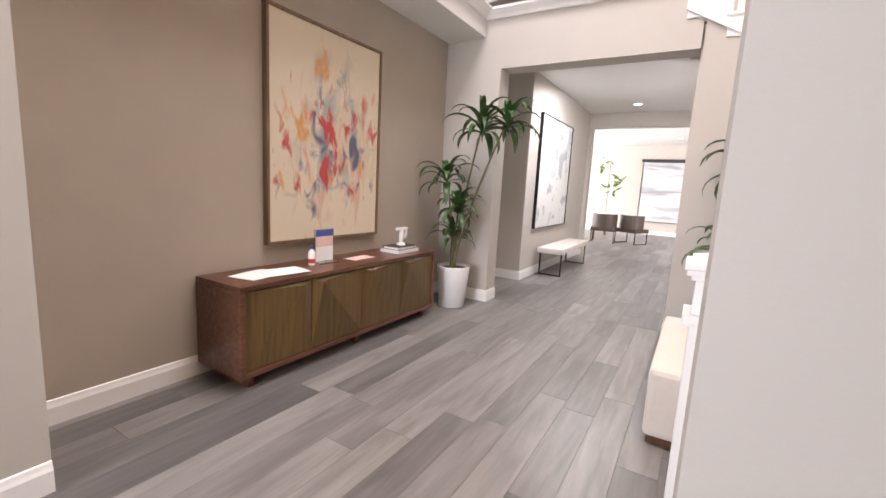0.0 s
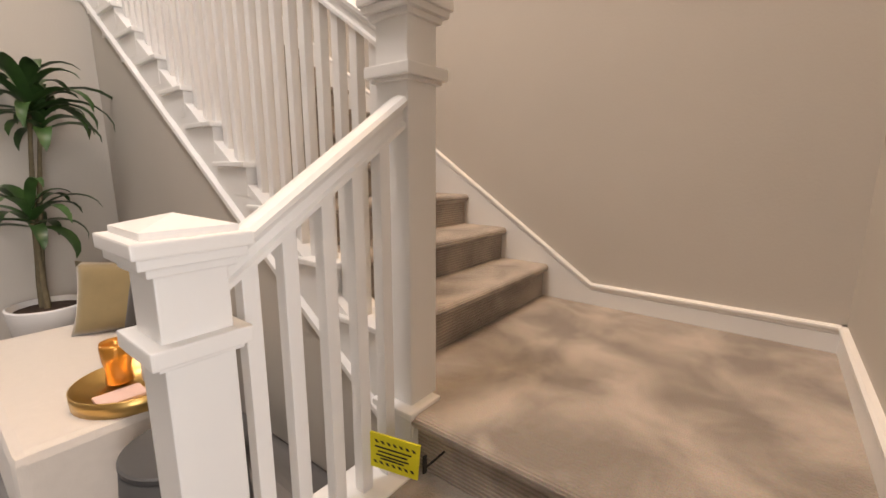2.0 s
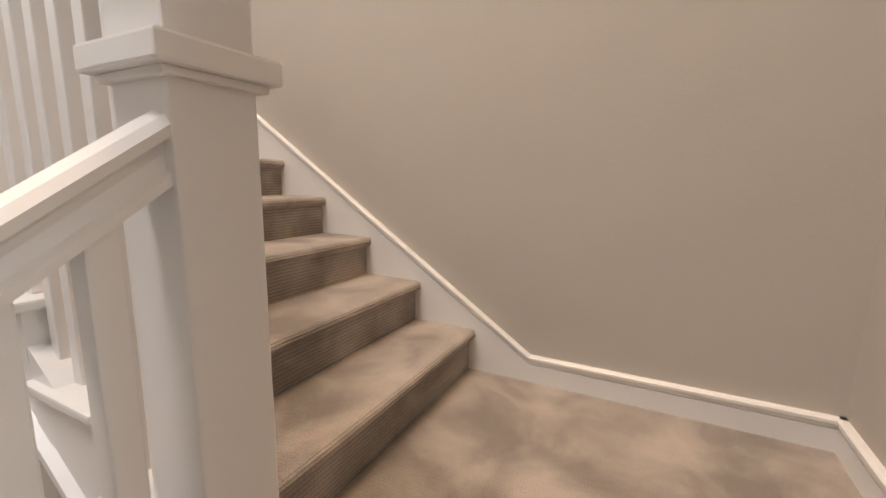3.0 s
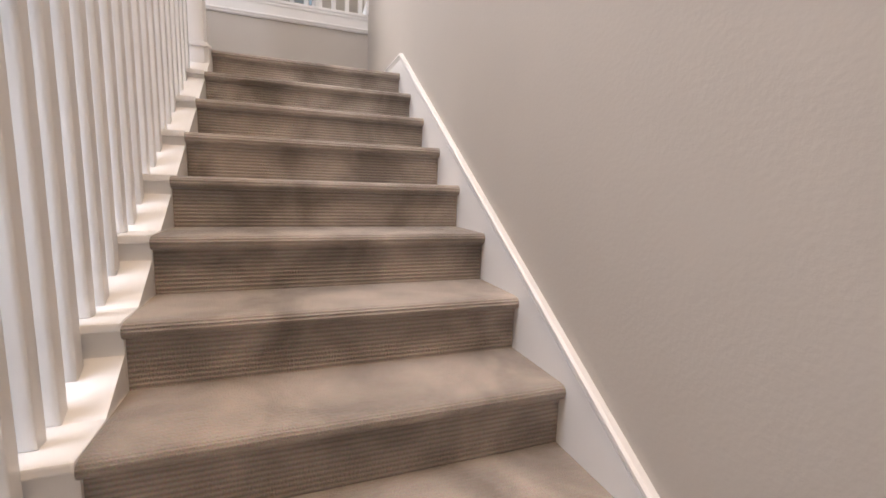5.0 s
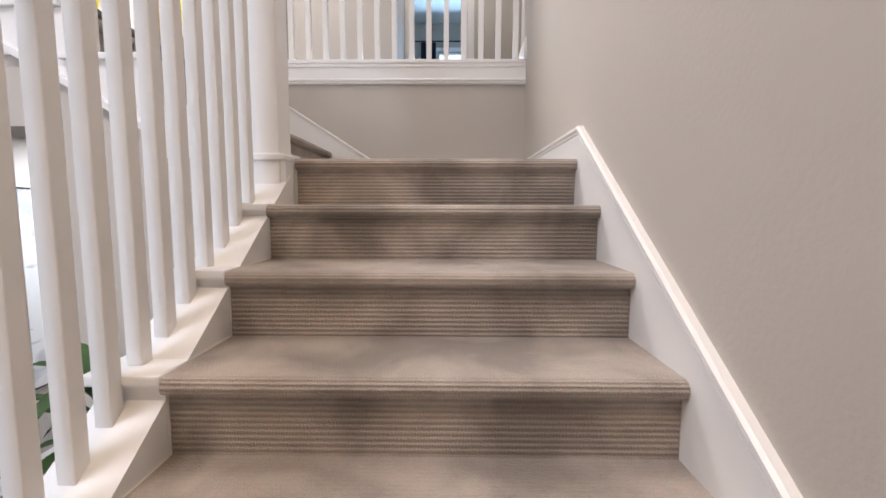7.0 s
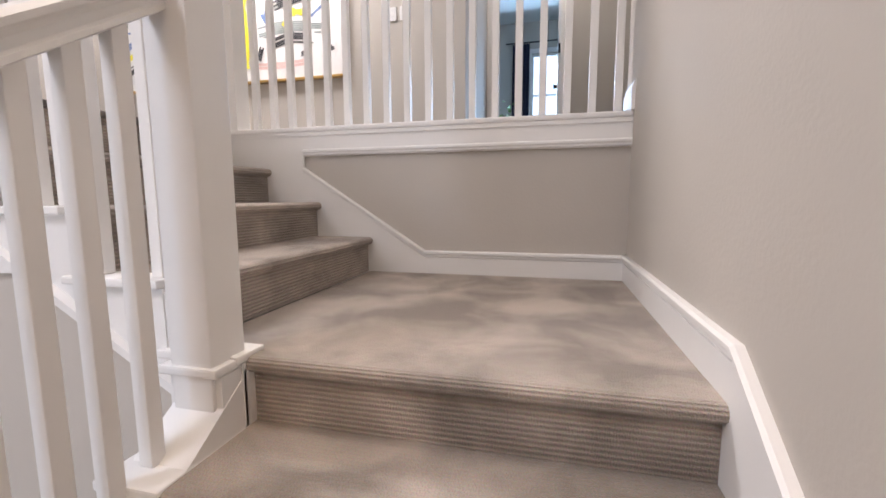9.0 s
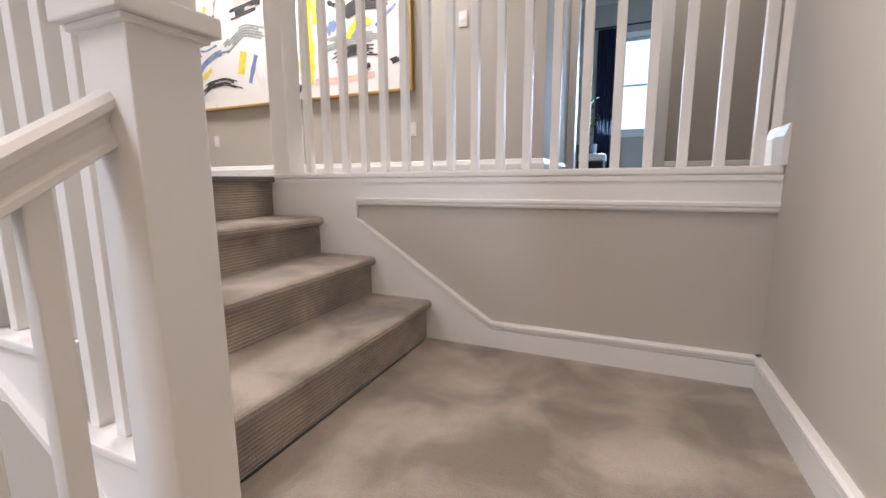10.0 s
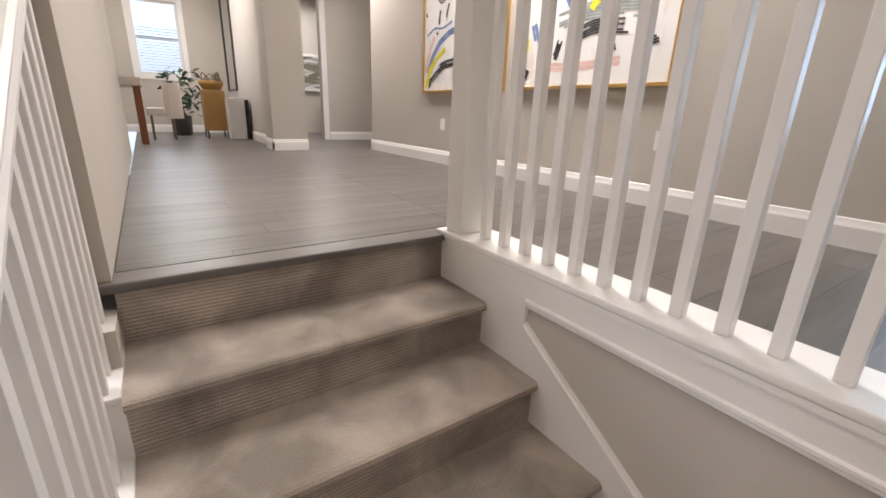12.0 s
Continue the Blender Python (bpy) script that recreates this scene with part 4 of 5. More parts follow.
def ottoman():
    root = thing("ottoman_bench", (-0.6, 1.25, 0), "long oatmeal upholstered ottoman bench on a dark plinth", "bench")
    bm = boxes(((-0.985, 0.66, 0.045), (-0.33, 1.90, 0.43)), bevel=0.032)
    part("seat", bm, "linen", root, smooth=False)
    part("plinth", boxes(((-0.96, 0.69, 0.0), (-0.35, 1.88, 0.045))), "walnut", root)


ottoman()


def cushion(name, c, size, rot, mat, label):
    root = thing(name, c, label, "cushion")
    bm = bmesh.new()
    n = 12
    top, bot = {}, {}
    for i in range(n + 1):
        for j in range(n + 1):
            u, v = 2 * i / n - 1, 2 * j / n - 1
            pinch = 1 - 0.10 * (1 - abs(u) ** 2) * abs(v) ** 3 - 0.0
            px, py = u * (1 - 0.12 * (1 - v * v) * abs(u) ** 2 * 0.8), v * (1 - 0.12 * (1 - u * u) * abs(v) ** 2 * 0.8)
            h = 0.32 * max(0, (1 - u ** 4) * (1 - v ** 4)) ** 0.55
            e = i in (0, n) or j in (0, n)
            top[i, j] = bm.verts.new((px * size / 2, py * size / 2, h * size / 2))
            bot[i, j] = top[i, j] if e else bm.verts.new((px * size / 2, py * size / 2, -h * size / 2))
    for i in range(n):
        for j in range(n):
            bm.faces.new((top[i, j], top[i + 1, j], top[i + 1, j + 1], top[i, j + 1]))
            bm.faces.new((bot[i, j], bot[i, j + 1], bot[i + 1, j + 1], bot[i + 1, j]))
    bmesh.ops.transform(bm, matrix=Matrix.Translation(c) @ rot, verts=bm.verts)
    part("cover", bm, mat, root, smooth=True)


RX = Euler((radians(68), radians(0), radians(-35))).to_matrix().to_4x4()
cushion("throw_pillow", (-0.46, 1.62, 0.60), 0.38, RX, "olive", "tan velvet throw pillow standing on the ottoman")
cushion("throw_pillow", (-0.34, 1.42, 0.59), 0.37, Euler((radians(72), 0, radians(-62))).to_matrix().to_4x4(), "charcoal", "charcoal throw pillow leaning on the stair wall")
cushion("throw_pillow", (-0.30, 1.66, 0.65), 0.40, Euler((radians(75), 0, radians(-55))).to_matrix().to_4x4(), "olive", "tan velvet throw pillow behind the charcoal one")

tray = thing("serving_tray", (-0.63, 0.83, 0.43), "round brushed gold tray on the ottoman", "tray")
part("rim", lathe(bmesh.new(), [(0.175, 0.432), (0.190, 0.432), (0.192, 0.485), (0.186, 0.487), (0.184, 0.444), (0.01, 0.442)], 40, (-0.63, 0.83)), "gold", tray, smooth=True)
cv = thing("candle_vase", (-0.66, 0.90, 0.45), "patterned amber glass candle holder on the gold tray", "candle holder")
part("vase", lathe(bmesh.new(), [(0.035, 0.456), (0.045, 0.462), (0.040, 0.51), (0.048, 0.55), (0.050, 0.60), (0.046, 0.615), (0.042, 0.60), (0.01, 0.50)], 24, (-0.66, 0.90)), "amber", cv, smooth=True)
cd = thing("pillar_candle", (-0.56, 0.86, 0.45), "short white pillar candle on the gold tray", "candle")
part("wax", lathe(bmesh.new(), [(0.040, 0.446), (0.042, 0.45), (0.042, 0.545), (0.038, 0.55), (0.01, 0.546)], 24, (-0.56, 0.86)), "ceramic", cd, smooth=True)
bk = thing("magazine", (-0.69, 0.78, 0.445), "thin pink-covered book on the gold tray", "book")
bm = boxes(((-0.76, 0.74, 0.4445), (-0.62, 0.84, 0.455)), bevel=0.001)
part("cover", bm, "pink", bk)

st = thing("drum_stool", (-0.655, 0.36, 0), "dark grey metal drum side table beside the newel post", "side table")
part("body", lathe(bmesh.new(), [(0.14, 0.0), (0.155, 0.01), (0.175, 0.2), (0.157, 0.42), (0.01, 0.42)], 40, (-0.655, 0.36)), "stool", st, smooth=True)
part("top", lathe(bmesh.new(), [(0.150, 0.4205), (0.158, 0.424), (0.158, 0.436), (0.152, 0.44), (0.01, 0.44)], 40, (-0.655, 0.36)), "stool", st)

# things on the credenza
Z = 0.676
pp = thing("brochures", (-3.3, 0.1, Z), "two white printed sheets lying on the credenza", "papers")
for i, (x, y, a) in enumerate(((-3.34, -0.02, 12), (-3.30, 0.16, -8))):
    bm = boxes(((-0.11, -0.15, 0), (0.11, 0.15, 0.002)))
    bmesh.ops.transform(bm, matrix=pose(x, y, Z + 0.002 + 0.003 * i, 0, 0, a), verts=bm.verts)
    part("sheet", bm, "paper", pp)
ho = thing("brochure_holder", (-3.38, 0.60, Z), "clear acrylic holder with colourful leaflets on the credenza", "brochure holder")
part("base", boxes(((-3.44, 0.51, Z), (-3.32, 0.71, Z + 0.012))), "glass", ho)
part("panel", boxes(((-3.392, 0.51, Z + 0.012), (-3.386, 0.71, Z + 0.27))), "glass", ho)
part("leaflet", boxes(((-3.384, 0.52, Z + 0.014), (-3.380, 0.70, Z + 0.13))), "paper", ho)
part("leaflet", boxes(((-3.384, 0.52, Z + 0.132), (-3.380, 0.70, Z + 0.21))), "pink", ho)
part("leaflet", boxes(((-3.384, 0.52, Z + 0.212), (-3.380, 0.70, Z + 0.265))), "blue", ho)
bo = thing("sanitizer_bottle", (-3.36, 0.46, Z), "small pump bottle with a red label on the credenza", "bottle")
part("body", lathe(bmesh.new(), [(0.026, Z), (0.028, Z + 0.006), (0.028, Z + 0.10), (0.012, Z + 0.12), (0.01, Z + 0.125)], 20, (-3.36, 0.46)), "ceramic", bo, smooth=True)
part("label_band", lathe(bmesh.new(), [(0.0286, Z + 0.02), (0.0288, Z + 0.022), (0.0288, Z + 0.05), (0.0286, Z + 0.052)], 20, (-3.36, 0.46)), "red", bo)
part("cap", lathe(bmesh.new(), [(0.014, Z + 0.1255), (0.014, Z + 0.15), (0.008, Z + 0.155)], 16, (-3.36, 0.46)), "blue", bo)
lf = thing("leaflet_card", (-3.34, 0.95, Z), "orange-brown printed card lying on the credenza", "papers")
part("sheet", boxes(((-3.40, 0.84, Z + 0.001), (-3.26, 1.10, Z + 0.003))), "pink", lf)
for i, (nm, mat, s) in enumerate((("hardback_book", "paper", 0.0), ("hardback_book", "brown", 0.015))):
    b = thing(nm, (-3.33, 1.55, Z + 0.03 * i), ("white" if i == 0 else "dark brown") + " hardback book stacked flat on the credenza", "book")
    z = Z + 0.001 + 0.030 * i
    part("cover", boxes(((-3.44 + s, 1.38 + s, z), (-3.22 - s, 1.72 - s, z + 0.004)), ((-3.44 + s, 1.38 + s, z + 0.024), (-3.22 - s, 1.72 - s, z + 0.028)), ((-3.44 + s, 1.38 + s, z + 0.004), (-3.436 + s, 1.72 - s, z + 0.024))), mat, b)
    part("page_block", boxes(((-3.434 + s, 1.385 + s, z + 0.0045), (-3.226 - s, 1.715 - s, z + 0.0235))), "paper", b)
sc = thing("table_sculpture", (-3.33, 1.56, Z + 0.06), "small white sculpture on top of the stacked books", "sculpture")
bm = lathe(bmesh.new(), [(0.045, Z + 0.060), (0.045, Z + 0.072), (0.022, Z + 0.09), (0.026, Z + 0.15), (0.020, Z + 0.21), (0.01, Z + 0.215)], 18, (-3.33, 1.56))
for lo, hi in (((-3.345, 1.57, Z + 0.12), (-3.315, 1.635, Z + 0.15)), ((-3.345, 1.48, Z + 0.205), (-3.315, 1.65, Z + 0.235)), ((-3.345, 1.62, Z + 0.15), (-3.315, 1.645, Z + 0.205))):
    box(bm, lo, hi, 0.008)
part("form", bm, "ceramic", sc)

# caution sign hung between the lower balusters
sg = thing("caution_sign", (-0.262, -0.13, 0.40), "yellow caution placard with black stripes beside the lower steps", "sign")
SGM = Matrix.Translation((-0.35, -0.21, 0.44)) @ Matrix.Rotation(math.radians(20), 4, "Z") @ Matrix.Rotation(math.radians(5), 4, "X") @ Matrix.Diagonal((1, 0.86, 0.64, 1))
bm = boxes(((-0.003, -0.088, -0.012), (0.003, 0.088, 0.150)))
bmesh.ops.transform(bm, matrix=SGM, verts=bm.verts)
part("plate", bm, "yellow", sg)
bm = bmesh.new()
for i in range(7):
    for z in (0.012, 0.110):
        y = -0.078 + i * 0.021
        vs = [bm.verts.new((-0.0036, a, b)) for a, b in ((y, z), (y + 0.010, z), (y + 0.018, z + 0.013), (y + 0.008, z + 0.013))]
        bm.faces.new(vs)
for z, w in ((0.088, 0.062), (0.068, 0.05), (0.050, 0.055), (0.036, 0.04)):
    box(bm, (-0.0040, -w, z), (-0.0032, w, z + 0.007))
bmesh.ops.transform(bm, matrix=SGM, verts=bm.verts)
part("print", bm, "black", sg, "black hazard stripes and bars of print")
part("bracket", boxes(((-0.312, -0.292, 0.452), (-0.221, -0.288, 0.457)), ((-0.312, -0.292, 0.440), (-0.300, -0.286, 0.490))), "black", sg)

# hall
bh = thing("hall_bench", (-2.85, 5.4, 0), "white upholstered bench on a black metal frame, under the hall painting", "bench")
part("seat", boxes(((-3.0, 4.75, 0.36), (-2.6, 6.6, 0.45)), bevel=0.02), "linen", bh)
for y in (4.85, 6.45):
    part("leg", boxes(((-2.98, y, 0), (-2.96, y + 0.02, 0.355)), ((-2.64, y, 0), (-2.62, y + 0.02, 0.355)), ((-2.96, y, 0), (-2.64, y + 0.02, 0.02))), "black", bh)
for x, y, z in ((-2.05, 6.9, 3.0), (-1.6, 13.0, 3.12)):
    dl = thing("downlight", (x, y, z), "round recessed ceiling downlight, lit", "ceiling light", "ceiling downlights")
    part("trim_ring", lathe(bmesh.new(), [(0.085, z - 0.001), (0.085, z - 0.008), (0.065, z - 0.010), (0.06, z - 0.002)], 28, (x, y)), "white", dl)
    part("lens", lathe(bmesh.new(), [(0.064, z - 0.005), (0.064, z - 0.011), (0.01, z - 0.012)], 28, (x, y)), "lamp", dl)


def lounge_chair(x, y, a, label):
    root = thing("lounge_chair", (x, y, 0), label, "chair", "lounge chairs in the great room")
    T = Matrix.Translation((x, y, 0)) @ Matrix.Rotation(radians(a), 4, "Z")

    def p(nm, mat, *it, bevel=0.0):
        bm = boxes(*it, bevel=bevel)
        bmesh.ops.transform(bm, matrix=T, verts=bm.verts)
        part(nm, bm, mat, root)
    p("seat", "brown", ((-0.33, -0.33, 0.32), (0.33, 0.33, 0.43)), bevel=0.03)
    bm = bmesh.new()
    arc = [(0.34 * math.cos(math.pi * (1.0 + i / 12)), 0.02 + 0.36 * math.sin(math.pi * (1.0 + i / 12))) for i in range(13)]
    prism(bm, arc + [(a * 0.86, b * 0.86) for a, b in arc[::-1]], 2, 0.36, 0.80)
    bmesh.ops.transform(bm, matrix=T, verts=bm.verts)
    part("backrest", bm, "brown", root)
    for sx in (-0.31, 0.29):
        p("leg", "black", ((sx, -0.3, 0), (sx + 0.02, -0.28, 0.33)), ((sx, 0.28, 0), (sx + 0.02, 0.30, 0.33)), ((sx, -0.28, 0), (sx + 0.02, 0.28, 0.02)))


lounge_chair(-3.12, 10.9, 5, "brown leather lounge chair with thin black metal legs")
lounge_chair(-2.42, 11.15, -25, "brown leather lounge chair with thin black metal legs")
tb = thing("dining_table", (-4.0, 12.0, 0), "pale dining table in the bright great room", "table")
part("tabletop", boxes(((-4.6, 11.2, 0.71), (-3.4, 13.2, 0.75)), bevel=0.005), "linen", tb)
for x, y in ((-4.55, 11.25), (-3.5, 11.25), (-4.55, 13.1), (-3.5, 13.1)):
    part("leg", boxes(((x, y, 0), (x + 0.06, y + 0.06, 0.709))), "frame_wood", tb)


def leaf_cluster(root, c, spread, count, size, mat, seed):
    rng = random.Random(seed)
    for i in range(count):
        d = Vector((rng.uniform(-1, 1), rng.uniform(-1, 1), rng.uniform(-1, 1)))
        p = Vector(c) + Vector((d.x * spread[0], d.y * spread[1], d.z * spread[2]))
        bm = bmesh.new()
        pts = [(0, 0, 0), (0.35, 0.22, 0.05), (0.7, 0.2, 0.03), (1, 0, -0.08), (0.7, -0.2, 0.03), (0.35, -0.22, 0.05)]
        vs = [bm.verts.new(Vector(q) * size * rng.uniform(0.7, 1.2)) for q in pts]
        bm.faces.new(vs)
        bmesh.ops.transform(bm, matrix=Matrix.Translation(p) @ Euler((rng.uniform(-1, 1), rng.uniform(-1, 1), rng.uniform(0, 6.3))).to_matrix().to_4x4(), verts=bm.verts)
        part("leaf", bm, mat, root)


gp = thing("hanging_greenery", (-3.7, 14.2, 1.6), "bright green trailing leaves before the pale wall of the great room", "plant")
part("stem", boxes(((-3.72, 14.19, 0.0), (-3.70, 14.21, 2.4))), "stem", gp)
leaf_cluster(gp, (-3.9, 14.2, 2.4), (0.15, 0.1, 0.15), 10, 0.25, "foliage", 4)
leaf_cluster(gp, (-3.4, 14.2, 1.9), (0.15, 0.1, 0.2), 14, 0.25, "foliage", 5)
leaf_cluster(gp, (-3.6, 14.2, 1.5), (0.3, 0.1, 0.15), 14, 0.25, "foliage", 6)

# ---- upper floor things ----
baseboard((-5.146, 5.48, TOP), (0.02, 5.48, TOP), (0, -1, 0))
baseboard((-5.13, 5.464, TOP), (-5.13, 5.60, TOP), (-1, 0, 0))
baseboard((0.02, 5.464, TOP), (0.02, 6.75, TOP), (1, 0, 0))
baseboard((0.91, 6.75, TOP), (3.5, 6.75, TOP), (0, -1, 0))
baseboard((-4.95, FOYER_N - 0.02, TOP), (-1.16, FOYER_N - 0.02, TOP), (0, 1, 0))
baseboard((-9.08, 4.33, TOP), (-5.6, 4.33, TOP), (0, -1, 0))
baseboard((-5.6, 4.20, TOP), (-5.184, 4.20, TOP), (0, -1, 0))
baseboard((-5.2, 4.184, TOP), (-5.2, 4.62, TOP), (1, 0, 0))
baseboard((-6.98, 5.55, TOP), (-6.98, 8.0, TOP), (1, 0, 0))
baseboard((-9.08, 1.95, TOP), (-9.08, 4.45, TOP), (1, 0, 0))


def casing(axis, face, toward, a0, a1, z0, z1, w=0.09, name="door_casing"):
    bm = bmesh.new()
    for u0, u1, w0, w1 in ((a0 - w, a0, z0, z1), (a1, a1 + w, z0, z1), (a0 - w, a1 + w, z1, z1 + w)):
        lo, hi = [0, 0, 0], [0, 0, 0]
        lo[axis], hi[axis] = sorted((face, face + toward * 0.018))
        lo[1 - axis], hi[1 - axis], lo[2], hi[2] = u0, u1, w0, w1
        box(bm, lo, hi, 0.003)
    return structure(name, bm, "white")


casing(1, 6.75, -1, 0.08, 0.82, TOP, TOP + 2.42)
structure("door_casing", boxes(((0.079, 6.751, TOP), (0.092, 6.869, TOP + 2.42)), ((0.808, 6.751, TOP), (0.821, 6.869, TOP + 2.42))), "white")
casing(0, -6.98, 1, 4.75, 5.45, TOP, TOP + 2.4)
dr = tagged(new("door_1"), "white interior door, standing open into the bedroom", "door", "", "structure")
dr.location = (0.80, 6.87, TOP)
part("leaf", boxes(((0.785, 6.88, TOP + 0.01), (0.82, 7.60, TOP + 2.40)), bevel=0.002), "white", dr)
for z in (0.25, 1.2, 2.15):
    part("hinge", boxes(((0.785, 6.855, TOP + z), (0.807, 6.885, TOP + z + 0.10))), "black", dr)
part("door_handle", boxes(((0.745, 7.50, TOP + 0.98), (0.785, 7.56, TOP + 1.02)), ((0.735, 7.40, TOP + 0.985), (0.75, 7.56, TOP + 1.015))), "black", dr)


def plate(x, z, holes, label, kind):
    root = thing(kind, (x, 5.48, z), label, "wall plate")
    part("cover", boxes(((x - 0.035, 5.472, z - 0.057), (x + 0.035, 5.479, z + 0.057)), bevel=0.002), "ceramic", root)
    for dz in holes:
        part("socket", boxes(((x - 0.017, 5.469, z + dz - 0.014), (x + 0.017, 5.472, z + dz + 0.014))), "white", root)


plate(-3.42, TOP + 0.40, (-0.02, 0.02), "white electrical outlet low on the hall wall", "wall_outlet")
plate(-1.07, TOP + 0.40, (-0.02, 0.02), "white electrical outlet low on the hall wall", "wall_outlet")
plate(-0.52, TOP + 1.20, (0.0,), "white light switch on the hall wall", "light_switch")
plate(-0.62, TOP + 1.20, (0.0,), "white light switch on the hall wall", "light_switch")


def window(name, axis, face, a0, a1, z0, z1, depth, blinds):
    c = [0, 0, 0]
    c[axis], c[1 - axis], c[2] = face, (a0 + a1) / 2, z0
    root = tagged(new(name), "white framed window with bright daylight behind" + (" and lowered blinds" if blinds else ""), "window", "", "structure")
    root.location = c

    def bx(u0, u1, w0, w1, d0, d1):
        lo, hi = [0, 0, 0], [0, 0, 0]
        lo[axis], hi[axis] = sorted((face + d0, face + d1))
        lo[1 - axis], hi[1 - axis], lo[2], hi[2] = u0, u1, w0, w1
        return lo, hi
    s = depth
    part("window_frame", boxes(bx(a0, a0 + 0.04, z0, z1, 0.3 * s, 0.6 * s), bx(a1 - 0.04, a1, z0, z1, 0.3 * s, 0.6 * s), bx(a0 + 0.04, a1 - 0.04, z0, z0 + 0.04, 0.3 * s, 0.6 * s), bx(a0 + 0.04, a1 - 0.04, z1 - 0.04, z1, 0.3 * s, 0.6 * s),
                               bx(a0 + 0.04, a1 - 0.04, (z0 + z1) / 2 - 0.015, (z0 + z1) / 2 + 0.015, 0.3 * s, 0.6 * s)), "white", root)
    part("window_sill", boxes(bx(a0 - 0.08, a1 + 0.08, z0 - 0.09, z0, -0.16 * s, -0.01 * s), bx(a0 - 0.08, a0, z0, z1 + 0.08, -0.16 * s, -0.01 * s), bx(a1, a1 + 0.08, z0, z1 + 0.08, -0.16 * s, -0.01 * s), bx(a0, a1, z1, z1 + 0.08, -0.16 * s, -0.01 * s)), "white", root)
    pane = part("pane", boxes(bx(a0 + 0.04, a1 - 0.04, z0 + 0.04, z1 - 0.04, 0.42 * s, 0.46 * s)), "glass", root)
    pane.visible_shadow = False
    if blinds:
        n = int((z1 - z0) * 0.62 / 0.045)
        for i in range(n):
            z = z0 + 0.05 + i * 0.045
            part("blind_slat", boxes(bx(a0 + 0.045, a1 - 0.045, z, z + 0.024, 0.10 * s, 0.16 * s)), "blind", root)
    return root


window("window_1", 0, -9.08, 2.97, 3.66, 4.28, 5.45, -0.12, True)
window("window_2", 1, 10.0, 0.35, 1.35, TOP + 0.75, TOP + 2.2, 0.12, False)
tagged(part("backdrop", boxes(((-9.6, 1.5, 2.5), (-9.55, 5.0, 6.0))), "daylight"), "bright sky outside", "", "", "structure")
tagged(part("backdrop", boxes(((-2, 10.5, 3.6), (3.5, 10.55, 6.0))), "daylight"), "bright sky outside", "", "", "structure")

cu = thing("curtain_panel", (0.15, 9.9, TOP), "dark navy curtain hanging beside the bedroom window", "curtain")
bm = bmesh.new()
pts = []
for i in range(33):
    pts.append((0.02 + 0.30 * i / 32, 9.90 + 0.025 * math.sin(i * 1.1)))
prism(bm, pts + [(a, b + 0.012) for a, b in pts[::-1]], 2, TOP + 0.02, TOP + 2.35)
part("cloth", bm, "navy", cu)
part("rod", boxes(((-0.1, 9.89, TOP + 2.36), (1.7, 9.91, TOP + 2.38))), "black", cu)
bp = thing("bedroom_plant", (-0.02, 9.2, TOP), "green leafy plant in a dark pot in the bedroom", "potted plant")
part("pot", lathe(bmesh.new(), [(0.10, TOP), (0.13, TOP + 0.02), (0.15, TOP + 0.5), (0.02, TOP + 0.48)], 24, (-0.02, 9.2)), "charcoal", bp, smooth=True)
part("stem", boxes(((-0.03, 9.19, TOP + 0.45), (-0.01, 9.21, TOP + 1.0))), "stem", bp)
leaf_cluster(bp, (-0.02, 9.2, TOP + 0.95), (0.12, 0.12, 0.30), 26, 0.11, "foliage", 9)
ch = thing("accent_chair", (0.12, 8.6, TOP), "low dark and white accent chair in the bedroom", "chair")
part("seat", boxes(((-0.05, 8.4, TOP + 0.22), (0.30, 8.8, TOP + 0.32)), bevel=0.02), "ceramic", ch)
part("base", boxes(((-0.05, 8.42, TOP), (0.28, 8.78, TOP + 0.218)), bevel=0.01), "charcoal", ch)

# loft corner
pt = thing("loft_plant", (-8.2, 3.45, TOP), "dark leafy eucalyptus plant in a charcoal pot in the loft", "potted plant")
part("pot", lathe(bmesh.new(), [(0.12, TOP), (0.13, TOP + 0.02), (0.15, TOP + 0.32), (0.02, TOP + 0.30)], 24, (-8.2, 3.45)), "charcoal", pt, smooth=True)
part("stem", boxes(((-8.21, 3.44, TOP + 0.28), (-8.19, 3.46, TOP + 0.8))), "stem", pt)
leaf_cluster(pt, (-8.1, 3.5, TOP + 0.68), (0.24, 0.24, 0.34), 120, 0.14, "greenleaf", 12)
bs = thing("wicker_cabinet", (-7.55, 3.95, TOP), "amber wooden cabinet on a black frame in the loft", "cabinet")
part("body", boxes(((-7.75, 3.72, TOP + 0.12), (-7.35, 4.02, TOP + 0.72)), bevel=0.01), "wicker", bs)
part("frame", boxes(((-7.75, 3.72, TOP), (-7.73, 3.74, TOP + 0.12)), ((-7.37, 3.72, TOP), (-7.35, 3.74, TOP + 0.12)), ((-7.75, 4.0, TOP), (-7.73, 4.02, TOP + 0.12)), ((-7.37, 4.0, TOP), (-7.35, 4.02, TOP + 0.12)), ((-7.73, 3.72, TOP + 0.10), (-7.37, 3.74, TOP + 0.12))), "black", bs)
bw = thing("wicker_basket", (-7.55, 3.87, TOP + 0.72), "brown woven basket on top of the amber cabinet", "basket")
part("bowl", lathe(bmesh.new(), [(0.12, TOP + 0.722), (0.17, TOP + 0.80), (0.18, TOP + 0.86), (0.165, TOP + 0.86), (0.10, TOP + 0.74), (0.01, TOP + 0.735)], 24, (-7.55, 3.87)), "wicker", bw, smooth=True)
